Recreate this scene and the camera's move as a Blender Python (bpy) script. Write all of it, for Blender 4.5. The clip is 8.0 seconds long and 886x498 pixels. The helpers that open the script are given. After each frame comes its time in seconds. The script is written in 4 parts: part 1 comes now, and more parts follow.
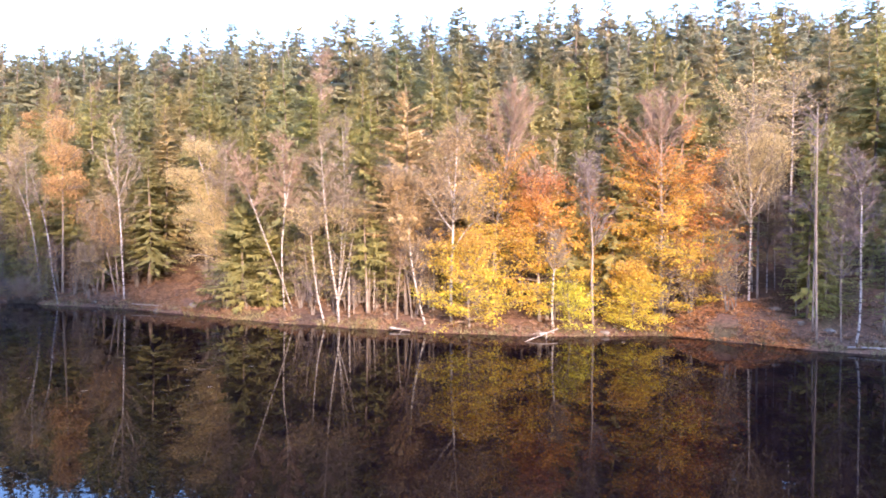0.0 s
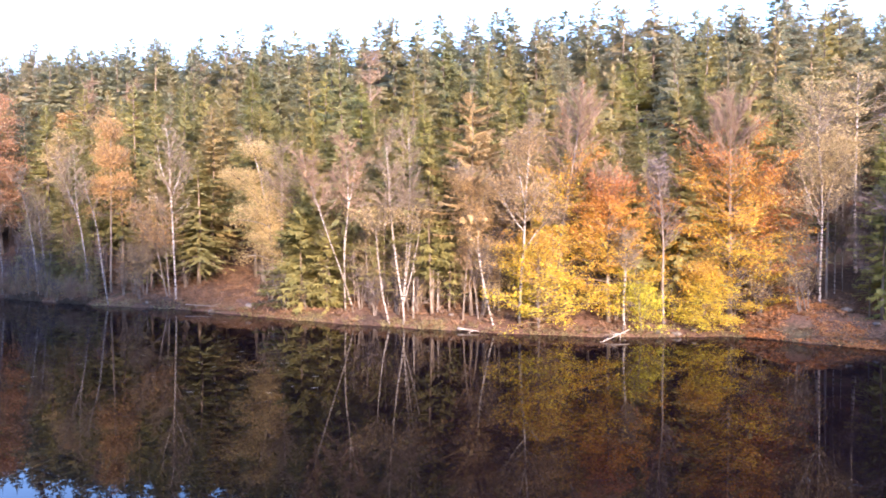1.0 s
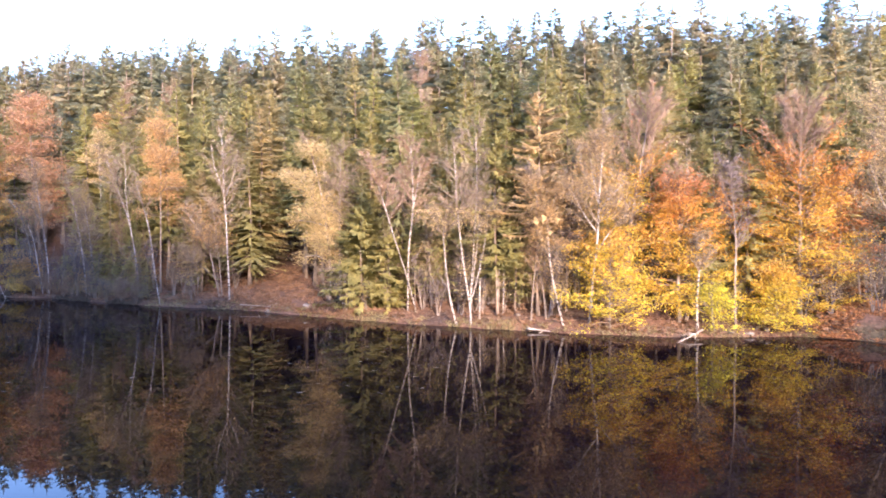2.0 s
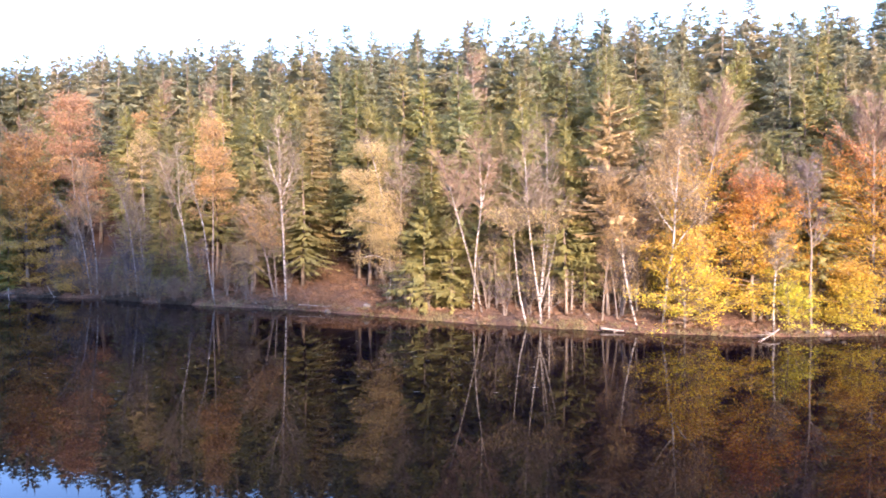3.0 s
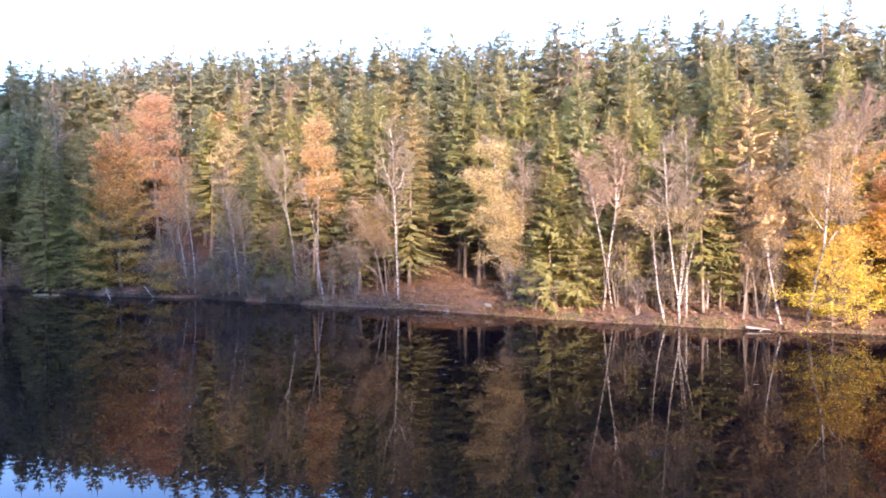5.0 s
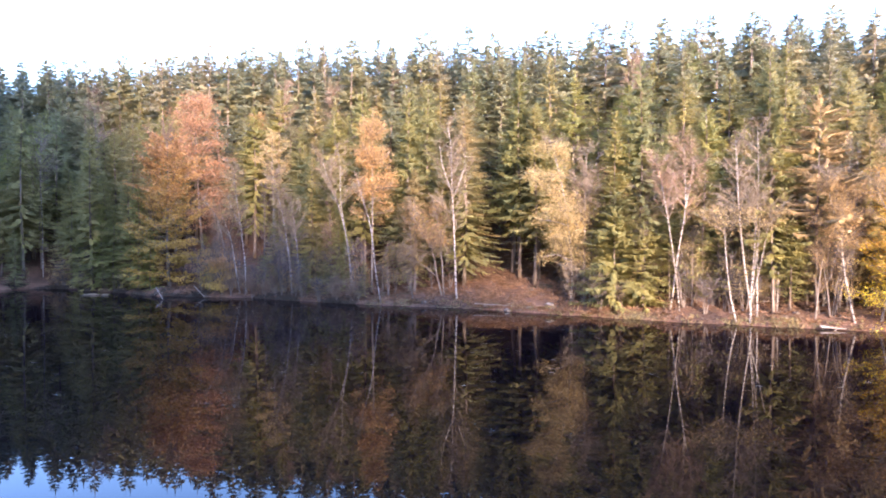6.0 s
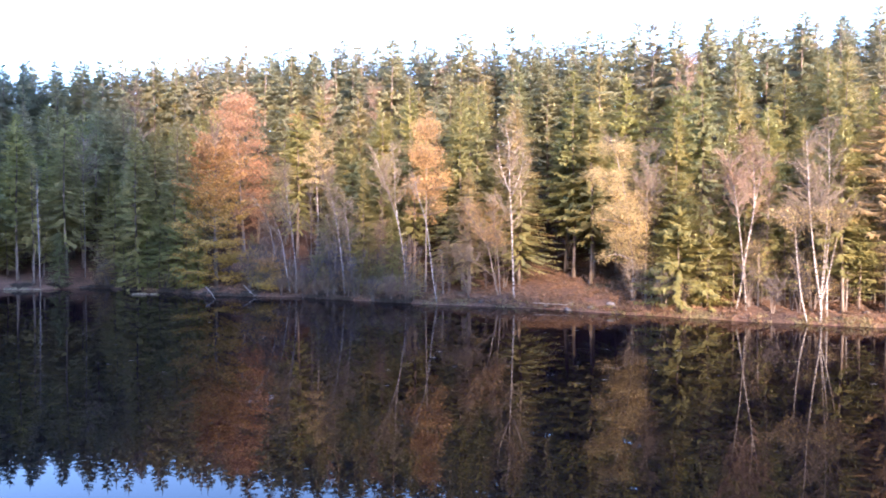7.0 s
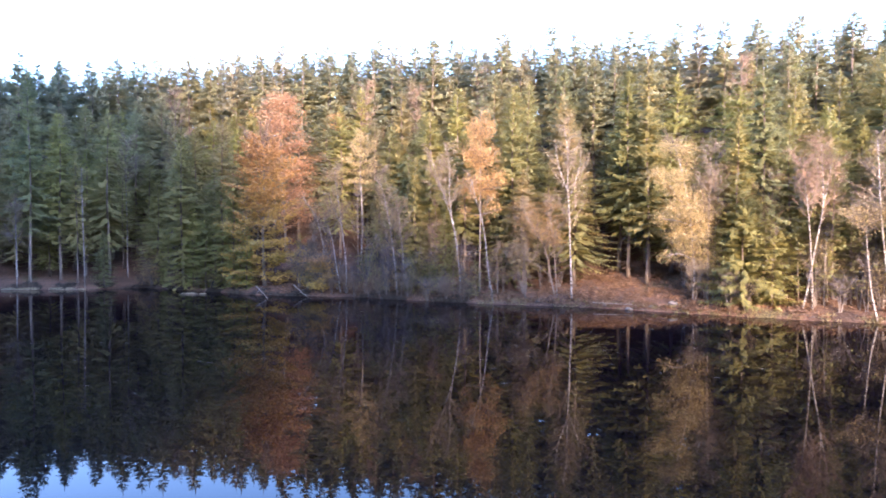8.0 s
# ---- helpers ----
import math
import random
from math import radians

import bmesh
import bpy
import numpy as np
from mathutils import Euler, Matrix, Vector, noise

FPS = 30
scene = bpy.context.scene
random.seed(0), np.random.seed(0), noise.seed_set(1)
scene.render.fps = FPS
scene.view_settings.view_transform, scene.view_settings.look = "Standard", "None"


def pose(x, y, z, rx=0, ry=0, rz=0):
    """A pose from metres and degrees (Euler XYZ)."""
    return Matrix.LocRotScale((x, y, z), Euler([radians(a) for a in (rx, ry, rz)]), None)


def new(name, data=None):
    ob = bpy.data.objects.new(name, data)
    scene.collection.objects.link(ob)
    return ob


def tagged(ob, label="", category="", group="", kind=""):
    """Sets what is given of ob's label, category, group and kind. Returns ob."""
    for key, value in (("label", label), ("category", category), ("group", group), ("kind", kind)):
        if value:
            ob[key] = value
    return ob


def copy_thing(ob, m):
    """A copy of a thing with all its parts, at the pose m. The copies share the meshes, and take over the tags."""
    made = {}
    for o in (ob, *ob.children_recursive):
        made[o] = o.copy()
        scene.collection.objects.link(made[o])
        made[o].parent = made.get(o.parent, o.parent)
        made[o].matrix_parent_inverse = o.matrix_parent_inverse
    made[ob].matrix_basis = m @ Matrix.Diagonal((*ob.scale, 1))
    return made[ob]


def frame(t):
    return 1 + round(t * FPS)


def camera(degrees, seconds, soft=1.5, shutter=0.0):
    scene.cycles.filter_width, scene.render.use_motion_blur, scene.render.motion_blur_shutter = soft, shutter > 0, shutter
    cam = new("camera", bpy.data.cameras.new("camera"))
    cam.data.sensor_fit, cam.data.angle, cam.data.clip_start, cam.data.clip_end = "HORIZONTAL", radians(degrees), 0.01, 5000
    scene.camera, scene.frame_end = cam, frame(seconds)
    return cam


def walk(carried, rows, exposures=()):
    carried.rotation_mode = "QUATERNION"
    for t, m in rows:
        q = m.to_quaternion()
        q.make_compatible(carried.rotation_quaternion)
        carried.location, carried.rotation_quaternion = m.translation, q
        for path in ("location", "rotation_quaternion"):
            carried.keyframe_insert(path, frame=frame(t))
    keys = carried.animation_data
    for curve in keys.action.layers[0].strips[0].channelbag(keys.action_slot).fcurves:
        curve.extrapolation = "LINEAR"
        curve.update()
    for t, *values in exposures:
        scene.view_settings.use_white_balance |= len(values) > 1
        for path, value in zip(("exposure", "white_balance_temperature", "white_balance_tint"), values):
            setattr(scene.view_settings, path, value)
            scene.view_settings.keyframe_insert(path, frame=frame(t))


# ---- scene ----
cam = camera(62.0, 8.0, soft=1.75, shutter=0.4)
# seconds, place in metres, then yaw, pitch and roll in degrees
ROWS = [
    (0, -0.000, 0.000, 7.767, 0.394, -1.875, 0.252),
    (0.5, -2.438, -0.051, 7.815, 0.340, -1.872, 0.236),
    (1, -5.097, -0.098, 7.855, 0.302, -1.875, 0.230),
    (1.5, -7.671, -0.152, 7.885, 0.241, -1.881, 0.232),
    (3, -15.911, -0.356, 7.942, 0.054, -1.888, 0.268),
    (3.5, -18.598, -0.436, 7.939, -0.012, -1.875, 0.267),
    (4, -21.445, -0.521, 7.914, -0.050, -1.846, 0.261),
    (4.5, -24.152, -0.605, 7.872, -0.097, -1.805, 0.244),
    (6, -32.618, -0.840, 7.704, -0.169, -1.672, 0.169),
    (6.5, -35.377, -0.915, 7.647, -0.205, -1.634, 0.140),
    (7, -38.278, -0.978, 7.590, -0.227, -1.602, 0.115),
    (7.5, -41.067, -1.037, 7.539, -0.272, -1.567, 0.101),
    (8, -44.000, -1.096, 7.483, -0.297, -1.537, 0.099),
]
walk(cam, [(t, pose(x, y, z, 90 + pitch, roll, yaw)) for t, x, y, z, yaw, pitch, roll in ROWS],
     exposures=[(0.0, 3.15, 5580, 30), (4.0, 3.31, 5580, 30), (8.0, 3.48, 5580, 30)])

# ---- world, sun ----
SUN_ELEVATION, SUN_AZIMUTH = 15.0, 165.0  # azimuth clockwise from +y
world = bpy.data.worlds.new("sky")
scene.world = world
world.use_nodes = True
wn = world.node_tree.nodes
sky = wn.new("ShaderNodeTexSky")
sky.sky_type, sky.sun_disc = "NISHITA", False
sky.sun_elevation, sky.sun_rotation = radians(SUN_ELEVATION), radians(SUN_AZIMUTH)
sky.air_density, sky.dust_density, sky.ozone_density = 1.0, 1.0, 3.0
wn["Background"].inputs["Strength"].default_value = 0.15
world.node_tree.links.new(sky.outputs["Color"], wn["Background"].inputs["Color"])
sun = new("sun", bpy.data.lights.new("sun", "SUN"))
sun.data.energy, sun.data.angle, sun.data.color = 2.15, radians(4.5), (1.0, 0.72, 0.41)
to_sun = Vector((math.sin(radians(SUN_AZIMUTH)) * math.cos(radians(SUN_ELEVATION)),
                 math.cos(radians(SUN_AZIMUTH)) * math.cos(radians(SUN_ELEVATION)), math.sin(radians(SUN_ELEVATION))))
sun.matrix_world = Matrix.Translation((60, -60, 60)) @ to_sun.to_track_quat("Z", "Y").to_matrix().to_4x4()


# ---- materials ----
def material(name, roughness=0.8, specular=0.3):
    m = bpy.data.materials.new(name)
    m.use_nodes = True
    n = m.node_tree.nodes["Principled BSDF"]
    n.inputs["Roughness"].default_value = roughness
    n.inputs["Specular IOR Level"].default_value = specular
    return m, m.node_tree.nodes, m.node_tree.links, n


def ramp(nodes, links, fac, stops):
    r = nodes.new("ShaderNodeValToRGB")
    el = r.color_ramp.elements
    while len(el) < len(stops):
        el.new(0.5)
    for e, (p, c) in zip(el, stops):
        e.position, e.color = p, (*c, 1)
    links.new(fac, r.inputs["Fac"])
    return r.outputs["Color"]


def mixed(nodes, links, fac, a, b, how="MIX"):
    m = nodes.new("ShaderNodeMix")
    m.data_type, m.blend_type = "RGBA", how
    for socket, value in ((m.inputs[0], fac), (m.inputs[6], a), (m.inputs[7], b)):
        if isinstance(value, (int, float)):
            socket.default_value = value
        elif isinstance(value, tuple):
            socket.default_value = (*value, 1)
        else:
            links.new(value, socket)
    return m.outputs[2]


def noise_tex(nodes, links, scale, detail=3.0, stretch=(1, 1, 1), space="Object"):
    co, mp, nz = nodes.new("ShaderNodeTexCoord"), nodes.new("ShaderNodeMapping"), nodes.new("ShaderNodeTexNoise")
    mp.inputs["Scale"].default_value = stretch
    nz.inputs["Scale"].default_value, nz.inputs["Detail"].default_value = scale, detail
    links.new(co.outputs[space], mp.inputs["Vector"])
    links.new(mp.outputs["Vector"], nz.inputs["Vector"])
    return nz.outputs["Fac"]


def foliage(name, per_tree, per_leaf, see_through=0.25, roughness=0.6, by_height=None):
    """Leaves: a colour for the tree, another for the single leaf, thin enough to let some light through."""
    m, nodes, links, shader = material(name, roughness, 0.25)
    info, geo = nodes.new("ShaderNodeObjectInfo"), nodes.new("ShaderNodeNewGeometry")
    a = ramp(nodes, links, info.outputs["Random"], per_tree)
    if by_height:
        co, sep, add = nodes.new("ShaderNodeTexCoord"), nodes.new("ShaderNodeSeparateXYZ"), nodes.new("ShaderNodeMath")
        nz = noise_tex(nodes, links, 0.5, 2.0)
        links.new(co.outputs["Generated"], sep.inputs[0])
        add.operation = "MULTIPLY_ADD"
        links.new(nz, add.inputs[0])
        add.inputs[1].default_value = 0.9
        off = nodes.new("ShaderNodeMath")
        off.operation = "SUBTRACT"
        off.inputs[1].default_value = 0.45
        links.new(sep.outputs["Z"], add.inputs[2])
        links.new(add.outputs[0], off.inputs[0])
        a = mixed(nodes, links, 0.92, a, ramp(nodes, links, off.outputs[0], by_height))
    b = ramp(nodes, links, geo.outputs["Random Per Island"], per_leaf)
    colour = mixed(nodes, links, 1.0, a, b, "MULTIPLY")
    tone = ramp(nodes, links, noise_tex(nodes, links, 0.45, 2.0), [(0.35, (0.86, 0.88, 0.9)), (0.65, (1.12, 1.1, 1.04))])
    grain = ramp(nodes, links, noise_tex(nodes, links, 7.0, 2.0), [(0.35, (0.8, 0.8, 0.8)), (0.65, (1.15, 1.15, 1.12))])
    colour = mixed(nodes, links, 1.0, mixed(nodes, links, 1.0, colour, tone, "MULTIPLY"), grain, "MULTIPLY")
    links.new(colour, shader.inputs["Base Color"])
    tr, mx = nodes.new("ShaderNodeBsdfTranslucent"), nodes.new("ShaderNodeMixShader")
    links.new(colour, tr.inputs["Color"])
    mx.inputs[0].default_value = see_through
    links.new(shader.outputs[0], mx.inputs[1])
    links.new(tr.outputs[0], mx.inputs[2])
    links.new(mx.outputs[0], nodes["Material Output"].inputs["Surface"])
    return m


def bark(name, dark, light, scale=6.0, stretch=(1, 1, 0.2), bump=0.4):
    m, nodes, links, shader = material(name, 0.9, 0.15)
    c = ramp(nodes, links, noise_tex(nodes, links, scale, 4.0, stretch), [(0.3, dark), (0.7, light)])
    links.new(c, shader.inputs["Base Color"])
    bp = nodes.new("ShaderNodeBump")
    bp.inputs["Strength"].default_value = bump
    bp.inputs["Distance"].default_value = 0.03
    links.new(noise_tex(nodes, links, scale * 2.5, 4.0, stretch), bp.inputs["Height"])
    links.new(bp.outputs[0], shader.inputs["Normal"])
    return m


def birch_bark():
    m, nodes, links, shader = material("birch_bark", 0.65, 0.3)
    white = ramp(nodes, links, noise_tex(nodes, links, 1.4, 3.0), [(0.3, (0.22, 0.195, 0.17)), (0.65, (0.39, 0.355, 0.32))])
    scars = ramp(nodes, links, noise_tex(nodes, links, 3.2, 3.0, (1.2, 1.2, 2.4)), [(0.53, (0, 0, 0)), (0.58, (1, 1, 1))])
    c = mixed(nodes, links, scars, white, (0.06, 0.05, 0.045))
    links.new(c, shader.inputs["Base Color"])
    return m


TURNING_LEAF = [(0.0, (0.6, 0.42, 0.34)), (0.35, (0.9, 0.78, 0.62)), (0.7, (1.0, 1.0, 1.0)), (1.0, (1.12, 1.22, 1.0))]
WHITE_LEAF = [(0.0, (0.55, 0.55, 0.55)), (0.5, (0.9, 0.9, 0.9)), (1.0, (1.0, 1.0, 1.0))]
NEEDLES = foliage("spruce_needles",
                  [(0.0, (0.235, 0.25, 0.125)), (0.2, (0.345, 0.305, 0.125)), (0.4, (0.285, 0.285, 0.115)), (0.6, (0.36, 0.295, 0.155)), (0.8, (0.3, 0.305, 0.105)), (1.0, (0.34, 0.31, 0.12))],
                  [(0.0, (0.86, 0.88, 0.88)), (0.5, (1.03, 1.03, 1.01)), (1.0, (1.2, 1.16, 1.04))], 0.5, 0.8)
# bluer than the front needles: the haze of distance is put into the colour
HAZED_NEEDLES = foliage("hazed_spruce_needles", [(0.0, (0.2, 0.225, 0.155)), (0.3, (0.29, 0.275, 0.15)), (0.5, (0.24, 0.255, 0.155)), (0.75, (0.315, 0.28, 0.175)), (1.0, (0.265, 0.275, 0.14))],
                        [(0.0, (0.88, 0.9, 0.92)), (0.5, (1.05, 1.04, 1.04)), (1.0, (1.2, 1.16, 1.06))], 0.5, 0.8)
YOUNG_NEEDLES = foliage("young_spruce_needles", [(0.0, (0.255, 0.265, 0.12)), (1.0, (0.3, 0.285, 0.125))],
                        [(0.0, (0.7, 0.75, 0.7)), (1.0, (1.2, 1.1, 0.9))], 0.45, 0.7)
LARCH_NEEDLES = foliage("larch_needles", [(0.0, (0.5, 0.375, 0.19)), (1.0, (0.5, 0.375, 0.19))], WHITE_LEAF, 0.25)
GOLD_LEAVES = foliage("golden_leaves", [(0.0, (0.54, 0.42, 0.2)), (1.0, (0.56, 0.43, 0.21))], WHITE_LEAF, 0.35)
PALE_LEAVES = foliage("pale_leaves", [(0.0, (0.46, 0.325, 0.16)), (1.0, (0.44, 0.3, 0.14))], WHITE_LEAF, 0.3)
ORANGE_LEAVES = foliage("orange_leaves", [(0.0, (0.52, 0.325, 0.14)), (1.0, (0.53, 0.335, 0.145))], WHITE_LEAF, 0.35)
ROSE_LEAVES = foliage("rusty_leaves", [(0.0, (0.48, 0.27, 0.145)), (1.0, (0.48, 0.27, 0.145))], WHITE_LEAF, 0.3)
OCHRE_LEAVES = foliage("ochre_leaves", [(0.0, (0.35, 0.18, 0.06)), (1.0, (0.4, 0.2, 0.07))], WHITE_LEAF, 0.3,
                       by_height=[(0.1, (0.6, 0.41, 0.1)), (0.4, (0.54, 0.36, 0.095)), (0.65, (0.52, 0.29, 0.09)), (1.0, (0.5, 0.28, 0.13))])
YELLOW_LEAVES = foliage("yellow_leaves", [(0.0, (0.64, 0.46, 0.05)), (1.0, (0.64, 0.48, 0.05))], TURNING_LEAF, 0.35,
                        by_height=[(0.25, (0.62, 0.54, 0.05)), (0.6, (0.64, 0.5, 0.05)), (0.85, (0.56, 0.38, 0.07)), (1.0, (0.5, 0.32, 0.08))])
LIME_LEAVES = foliage("yellow_green_leaves", [(0.0, (0.6, 0.55, 0.05)), (1.0, (0.62, 0.56, 0.05))], WHITE_LEAF, 0.35)
BEECH_LEAVES = foliage("beech_leaves", [(0.0, (0.6, 0.25, 0.05)), (1.0, (0.6, 0.25, 0.05))], TURNING_LEAF, 0.35,
                       by_height=[(0.2, (0.62, 0.48, 0.05)), (0.45, (0.58, 0.38, 0.06)), (0.64, (0.55, 0.3, 0.065)), (0.82, (0.46, 0.21, 0.09)), (1.0, (0.4, 0.22, 0.12))])
RUST_LEAVES = foliage("rust_leaves", [(0.0, (0.46, 0.22, 0.09)), (1.0, (0.46, 0.22, 0.09))], TURNING_LEAF, 0.3)
TWIGS = foliage("bare_twigs", [(0.0, (0.225, 0.18, 0.13)), (1.0, (0.2, 0.162, 0.125))], WHITE_LEAF, 0.0, 0.9)
RED_TWIGS = foliage("reddish_twigs", [(0.0, (0.25, 0.18, 0.13)), (1.0, (0.25, 0.175, 0.125))], WHITE_LEAF, 0.0, 0.9)
GREY_TWIGS = foliage("grey_twigs", [(0.0, (0.15, 0.125, 0.12)), (1.0, (0.175, 0.14, 0.13))], WHITE_LEAF, 0.0, 0.9)
GRASS = foliage("bank_grass", [(0.0, (0.24, 0.2, 0.1)), (1.0, (0.24, 0.2, 0.1))], WHITE_LEAF, 0.2)
# dark colour for the tufts that hide the far shore's soil
DARK_TUFTS = foliage("heather", [(0.0, (0.085, 0.07, 0.055)), (1.0, (0.085, 0.07, 0.055))], WHITE_LEAF, 0.1)
PALE_GRASS = foliage("pale_grass", [(0.0, (0.42, 0.35, 0.24)), (1.0, (0.42, 0.35, 0.24))], WHITE_LEAF, 0.2)
BRACKEN = foliage("bracken", [(0.0, (0.23, 0.142, 0.09)), (1.0, (0.23, 0.142, 0.09))], WHITE_LEAF, 0.2)
LITTER = foliage("fallen_leaves", [(0.0, (0.24, 0.145, 0.085)), (1.0, (0.24, 0.145, 0.085))], WHITE_LEAF, 0.1)
SPRUCE_BARK = bark("spruce_bark", (0.11, 0.088, 0.072), (0.28, 0.23, 0.19))
GREY_BARK = bark("grey_bark", (0.12, 0.1, 0.085), (0.27, 0.23, 0.195))
DEAD_WOOD = bark("dead_wood", (0.2, 0.165, 0.14), (0.42, 0.37, 0.32))
DRIFT_LEAVES = foliage("drifted_leaves", [(0.0, (0.44, 0.225, 0.1)), (1.0, (0.44, 0.225, 0.1))], TURNING_LEAF, 0.1)
BIRCH_BARK = birch_bark()
STONE = bark("stone", (0.09, 0.075, 0.06), (0.24, 0.21, 0.18), 3.0, (1, 1, 1), 0.6)


def soil():
    m, nodes, links, shader = material("forest_floor", 0.95, 0.1)
    big = ramp(nodes, links, noise_tex(nodes, links, 0.22, 3.0), [(0.35, (0.09, 0.062, 0.046)), (0.55, (0.16, 0.1, 0.07)), (0.7, (0.11, 0.095, 0.055))])
    fine = ramp(nodes, links, noise_tex(nodes, links, 5.0, 5.0), [(0.3, (0.5, 0.5, 0.5)), (0.7, (1.3, 1.2, 1.1))])
    links.new(mixed(nodes, links, 1.0, big, fine, "MULTIPLY"), shader.inputs["Base Color"])
    bp = nodes.new("ShaderNodeBump")
    bp.inputs["Strength"].default_value, bp.inputs["Distance"].default_value = 0.8, 0.15
    links.new(noise_tex(nodes, links, 4.0, 5.0), bp.inputs["Height"])
    links.new(bp.outputs[0], shader.inputs["Normal"])
    return m


def lake_water():
    m, nodes, links, shader = material("lake_water", 0.004, 0.122)
    shader.inputs["Base Color"].default_value = (0.003, 0.0017, 0.003, 1)
    shader.inputs["IOR"].default_value = 1.333
    bp = nodes.new("ShaderNodeBump")
    bp.inputs["Strength"].default_value, bp.inputs["Distance"].default_value = 0.018, 0.02
    links.new(noise_tex(nodes, links, 0.9, 3.0, (0.5, 1.6, 1.0)), bp.inputs["Height"])
    links.new(bp.outputs[0], shader.inputs["Normal"])
    return m


SOIL, WATER = soil(), lake_water()


# ---- mesh helpers ----
class Build:
    """Collects the faces of one mesh."""

    def __init__(self):
        self.v, self.f, self.n, self.normals = [], [], 0, None

    def add(self, verts, faces):
        self.v.append(np.asarray(verts, float).reshape(-1, 3))
        self.f += [tuple(i + self.n for i in f) for f in faces]
        self.n += len(self.v[-1])

    def kites(self, p, d, w, belly=0.45):
        """Narrow leaf shapes: from p along d, w to either side."""
        p, d, w = np.atleast_2d(p), np.atleast_2d(d), np.atleast_2d(w)
        v = np.stack([p, p + d * belly + w, p + d, p + d * belly - w], 1).reshape(-1, 3)
        k = len(p)
        self.f += [(i, i + 1, i + 2, i + 3) for i in range(self.n, self.n + 4 * k, 4)]
        self.v.append(v)
        self.n += 4 * k

    def slivers(self, p, d, w):
        """Single thin triangles from p along d."""
        p, d, w = np.atleast_2d(p), np.atleast_2d(d), np.atleast_2d(w)
        v = np.stack([p - w, p + w, p + d], 1).reshape(-1, 3)
        k = len(p)
        self.f += [(i, i + 1, i + 2) for i in range(self.n, self.n + 3 * k, 3)]
        self.v.append(v)
        self.n += 3 * k

    def tube(self, pts, radii, sides=7):
        pts = np.asarray(pts, float)
        t = np.gradient(pts, axis=0)
        t /= np.linalg.norm(t, axis=1, keepdims=True) + 1e-9
        ref = np.array([1.0, 0, 0]) if abs(t[0][0]) < 0.8 else np.array([0, 1.0, 0])
        a = np.cross(t, ref)
        a /= np.linalg.norm(a, axis=1, keepdims=True) + 1e-9
        b = np.cross(t, a)
        ang = np.linspace(0, 2 * math.pi, sides, endpoint=False)
        r = np.asarray(radii, float)[:, None, None]
        v = pts[:, None] + r * (np.cos(ang)[None, :, None] * a[:, None] + np.sin(ang)[None, :, None] * b[:, None])
        k = len(pts)
        faces = [(i * sides + j, i * sides + (j + 1) % sides, (i + 1) * sides + (j + 1) % sides, (i + 1) * sides + j)
                 for i in range(k - 1) for j in range(sides)]
        faces.append(tuple((k - 1) * sides + j for j in range(sides)))
        faces.append(tuple(reversed(range(sides))))
        self.add(v, faces)

    def soften(self, rng, outward=0.8, upward=0.45, loose=0.14):
        """Normals that follow the crown as a whole, so that a mass of sprays shades like one soft body."""
        v = np.concatenate(self.v)
        first = np.array([f[:3] for f in self.f])
        mid = v[first].mean(1)
        away = mid * (1, 1, 0)
        n = unit(unit(away) * outward + np.array([0, 0, upward]) + rng.normal(0, loose, mid.shape))
        flat = np.cross(v[first[:, 1]] - v[first[:, 0]], v[first[:, 2]] - v[first[:, 0]])
        turn = (flat * n).sum(1) < 0
        self.f = [tuple(reversed(f)) if t else f for f, t in zip(self.f, turn)]
        self.normals = np.zeros_like(v)
        for f, q in zip(self.f, n):
            self.normals[list(f)] = q

    def mesh(self, name, mat, smooth=False):
        me = bpy.data.meshes.new(name)
        v = np.concatenate(self.v) if self.v else np.zeros((0, 3))
        me.from_pydata(v.tolist(), [], self.f)
        me.materials.append(mat)
        if smooth:
            me.shade_smooth()
        me.update()
        if self.normals is not None:
            me.shade_smooth()
            me.normals_split_custom_set_from_vertices(self.normals.tolist())
        return me


def part(name, build, mat, parent, label="", smooth=False):
    ob = new(name, build.mesh(name, mat, smooth))
    ob.parent = parent
    if label:
        ob["label"] = label
    if name in ("branchwork", "foliage"):
        ob["kind"] = "stuff"
    return ob


def thing(name, at, label, category, group="", kind=""):
    ob = new(name)
    ob.matrix_basis = at
    ob.empty_display_size = 0.3
    return tagged(ob, label, category, group, kind)


def curve(points, n):
    """A smooth line through a few points."""
    p = np.asarray(points, float)
    if len(p) == 2:
        return p[0] + (p[1] - p[0]) * np.linspace(0, 1, n)[:, None]
    q = np.vstack([2 * p[0] - p[1], p, 2 * p[-1] - p[-2]])
    out = []
    for s in np.linspace(0, len(p) - 1 - 1e-6, n):
        i, u = int(s), s - int(s)
        a, b, c, d = q[i], q[i + 1], q[i + 2], q[i + 3]
        out.append(0.5 * (2 * b + (c - a) * u + (2 * a - 5 * b + 4 * c - d) * u ** 2 + (3 * b - a - 3 * c + d) * u ** 3))
    return np.array(out)


def unit(v):
    v = np.asarray(v, float)
    return v / (np.linalg.norm(v, axis=-1, keepdims=True) + 1e-9)


def any_way(rng, n):
    return unit(rng.normal(size=(n, 3)))


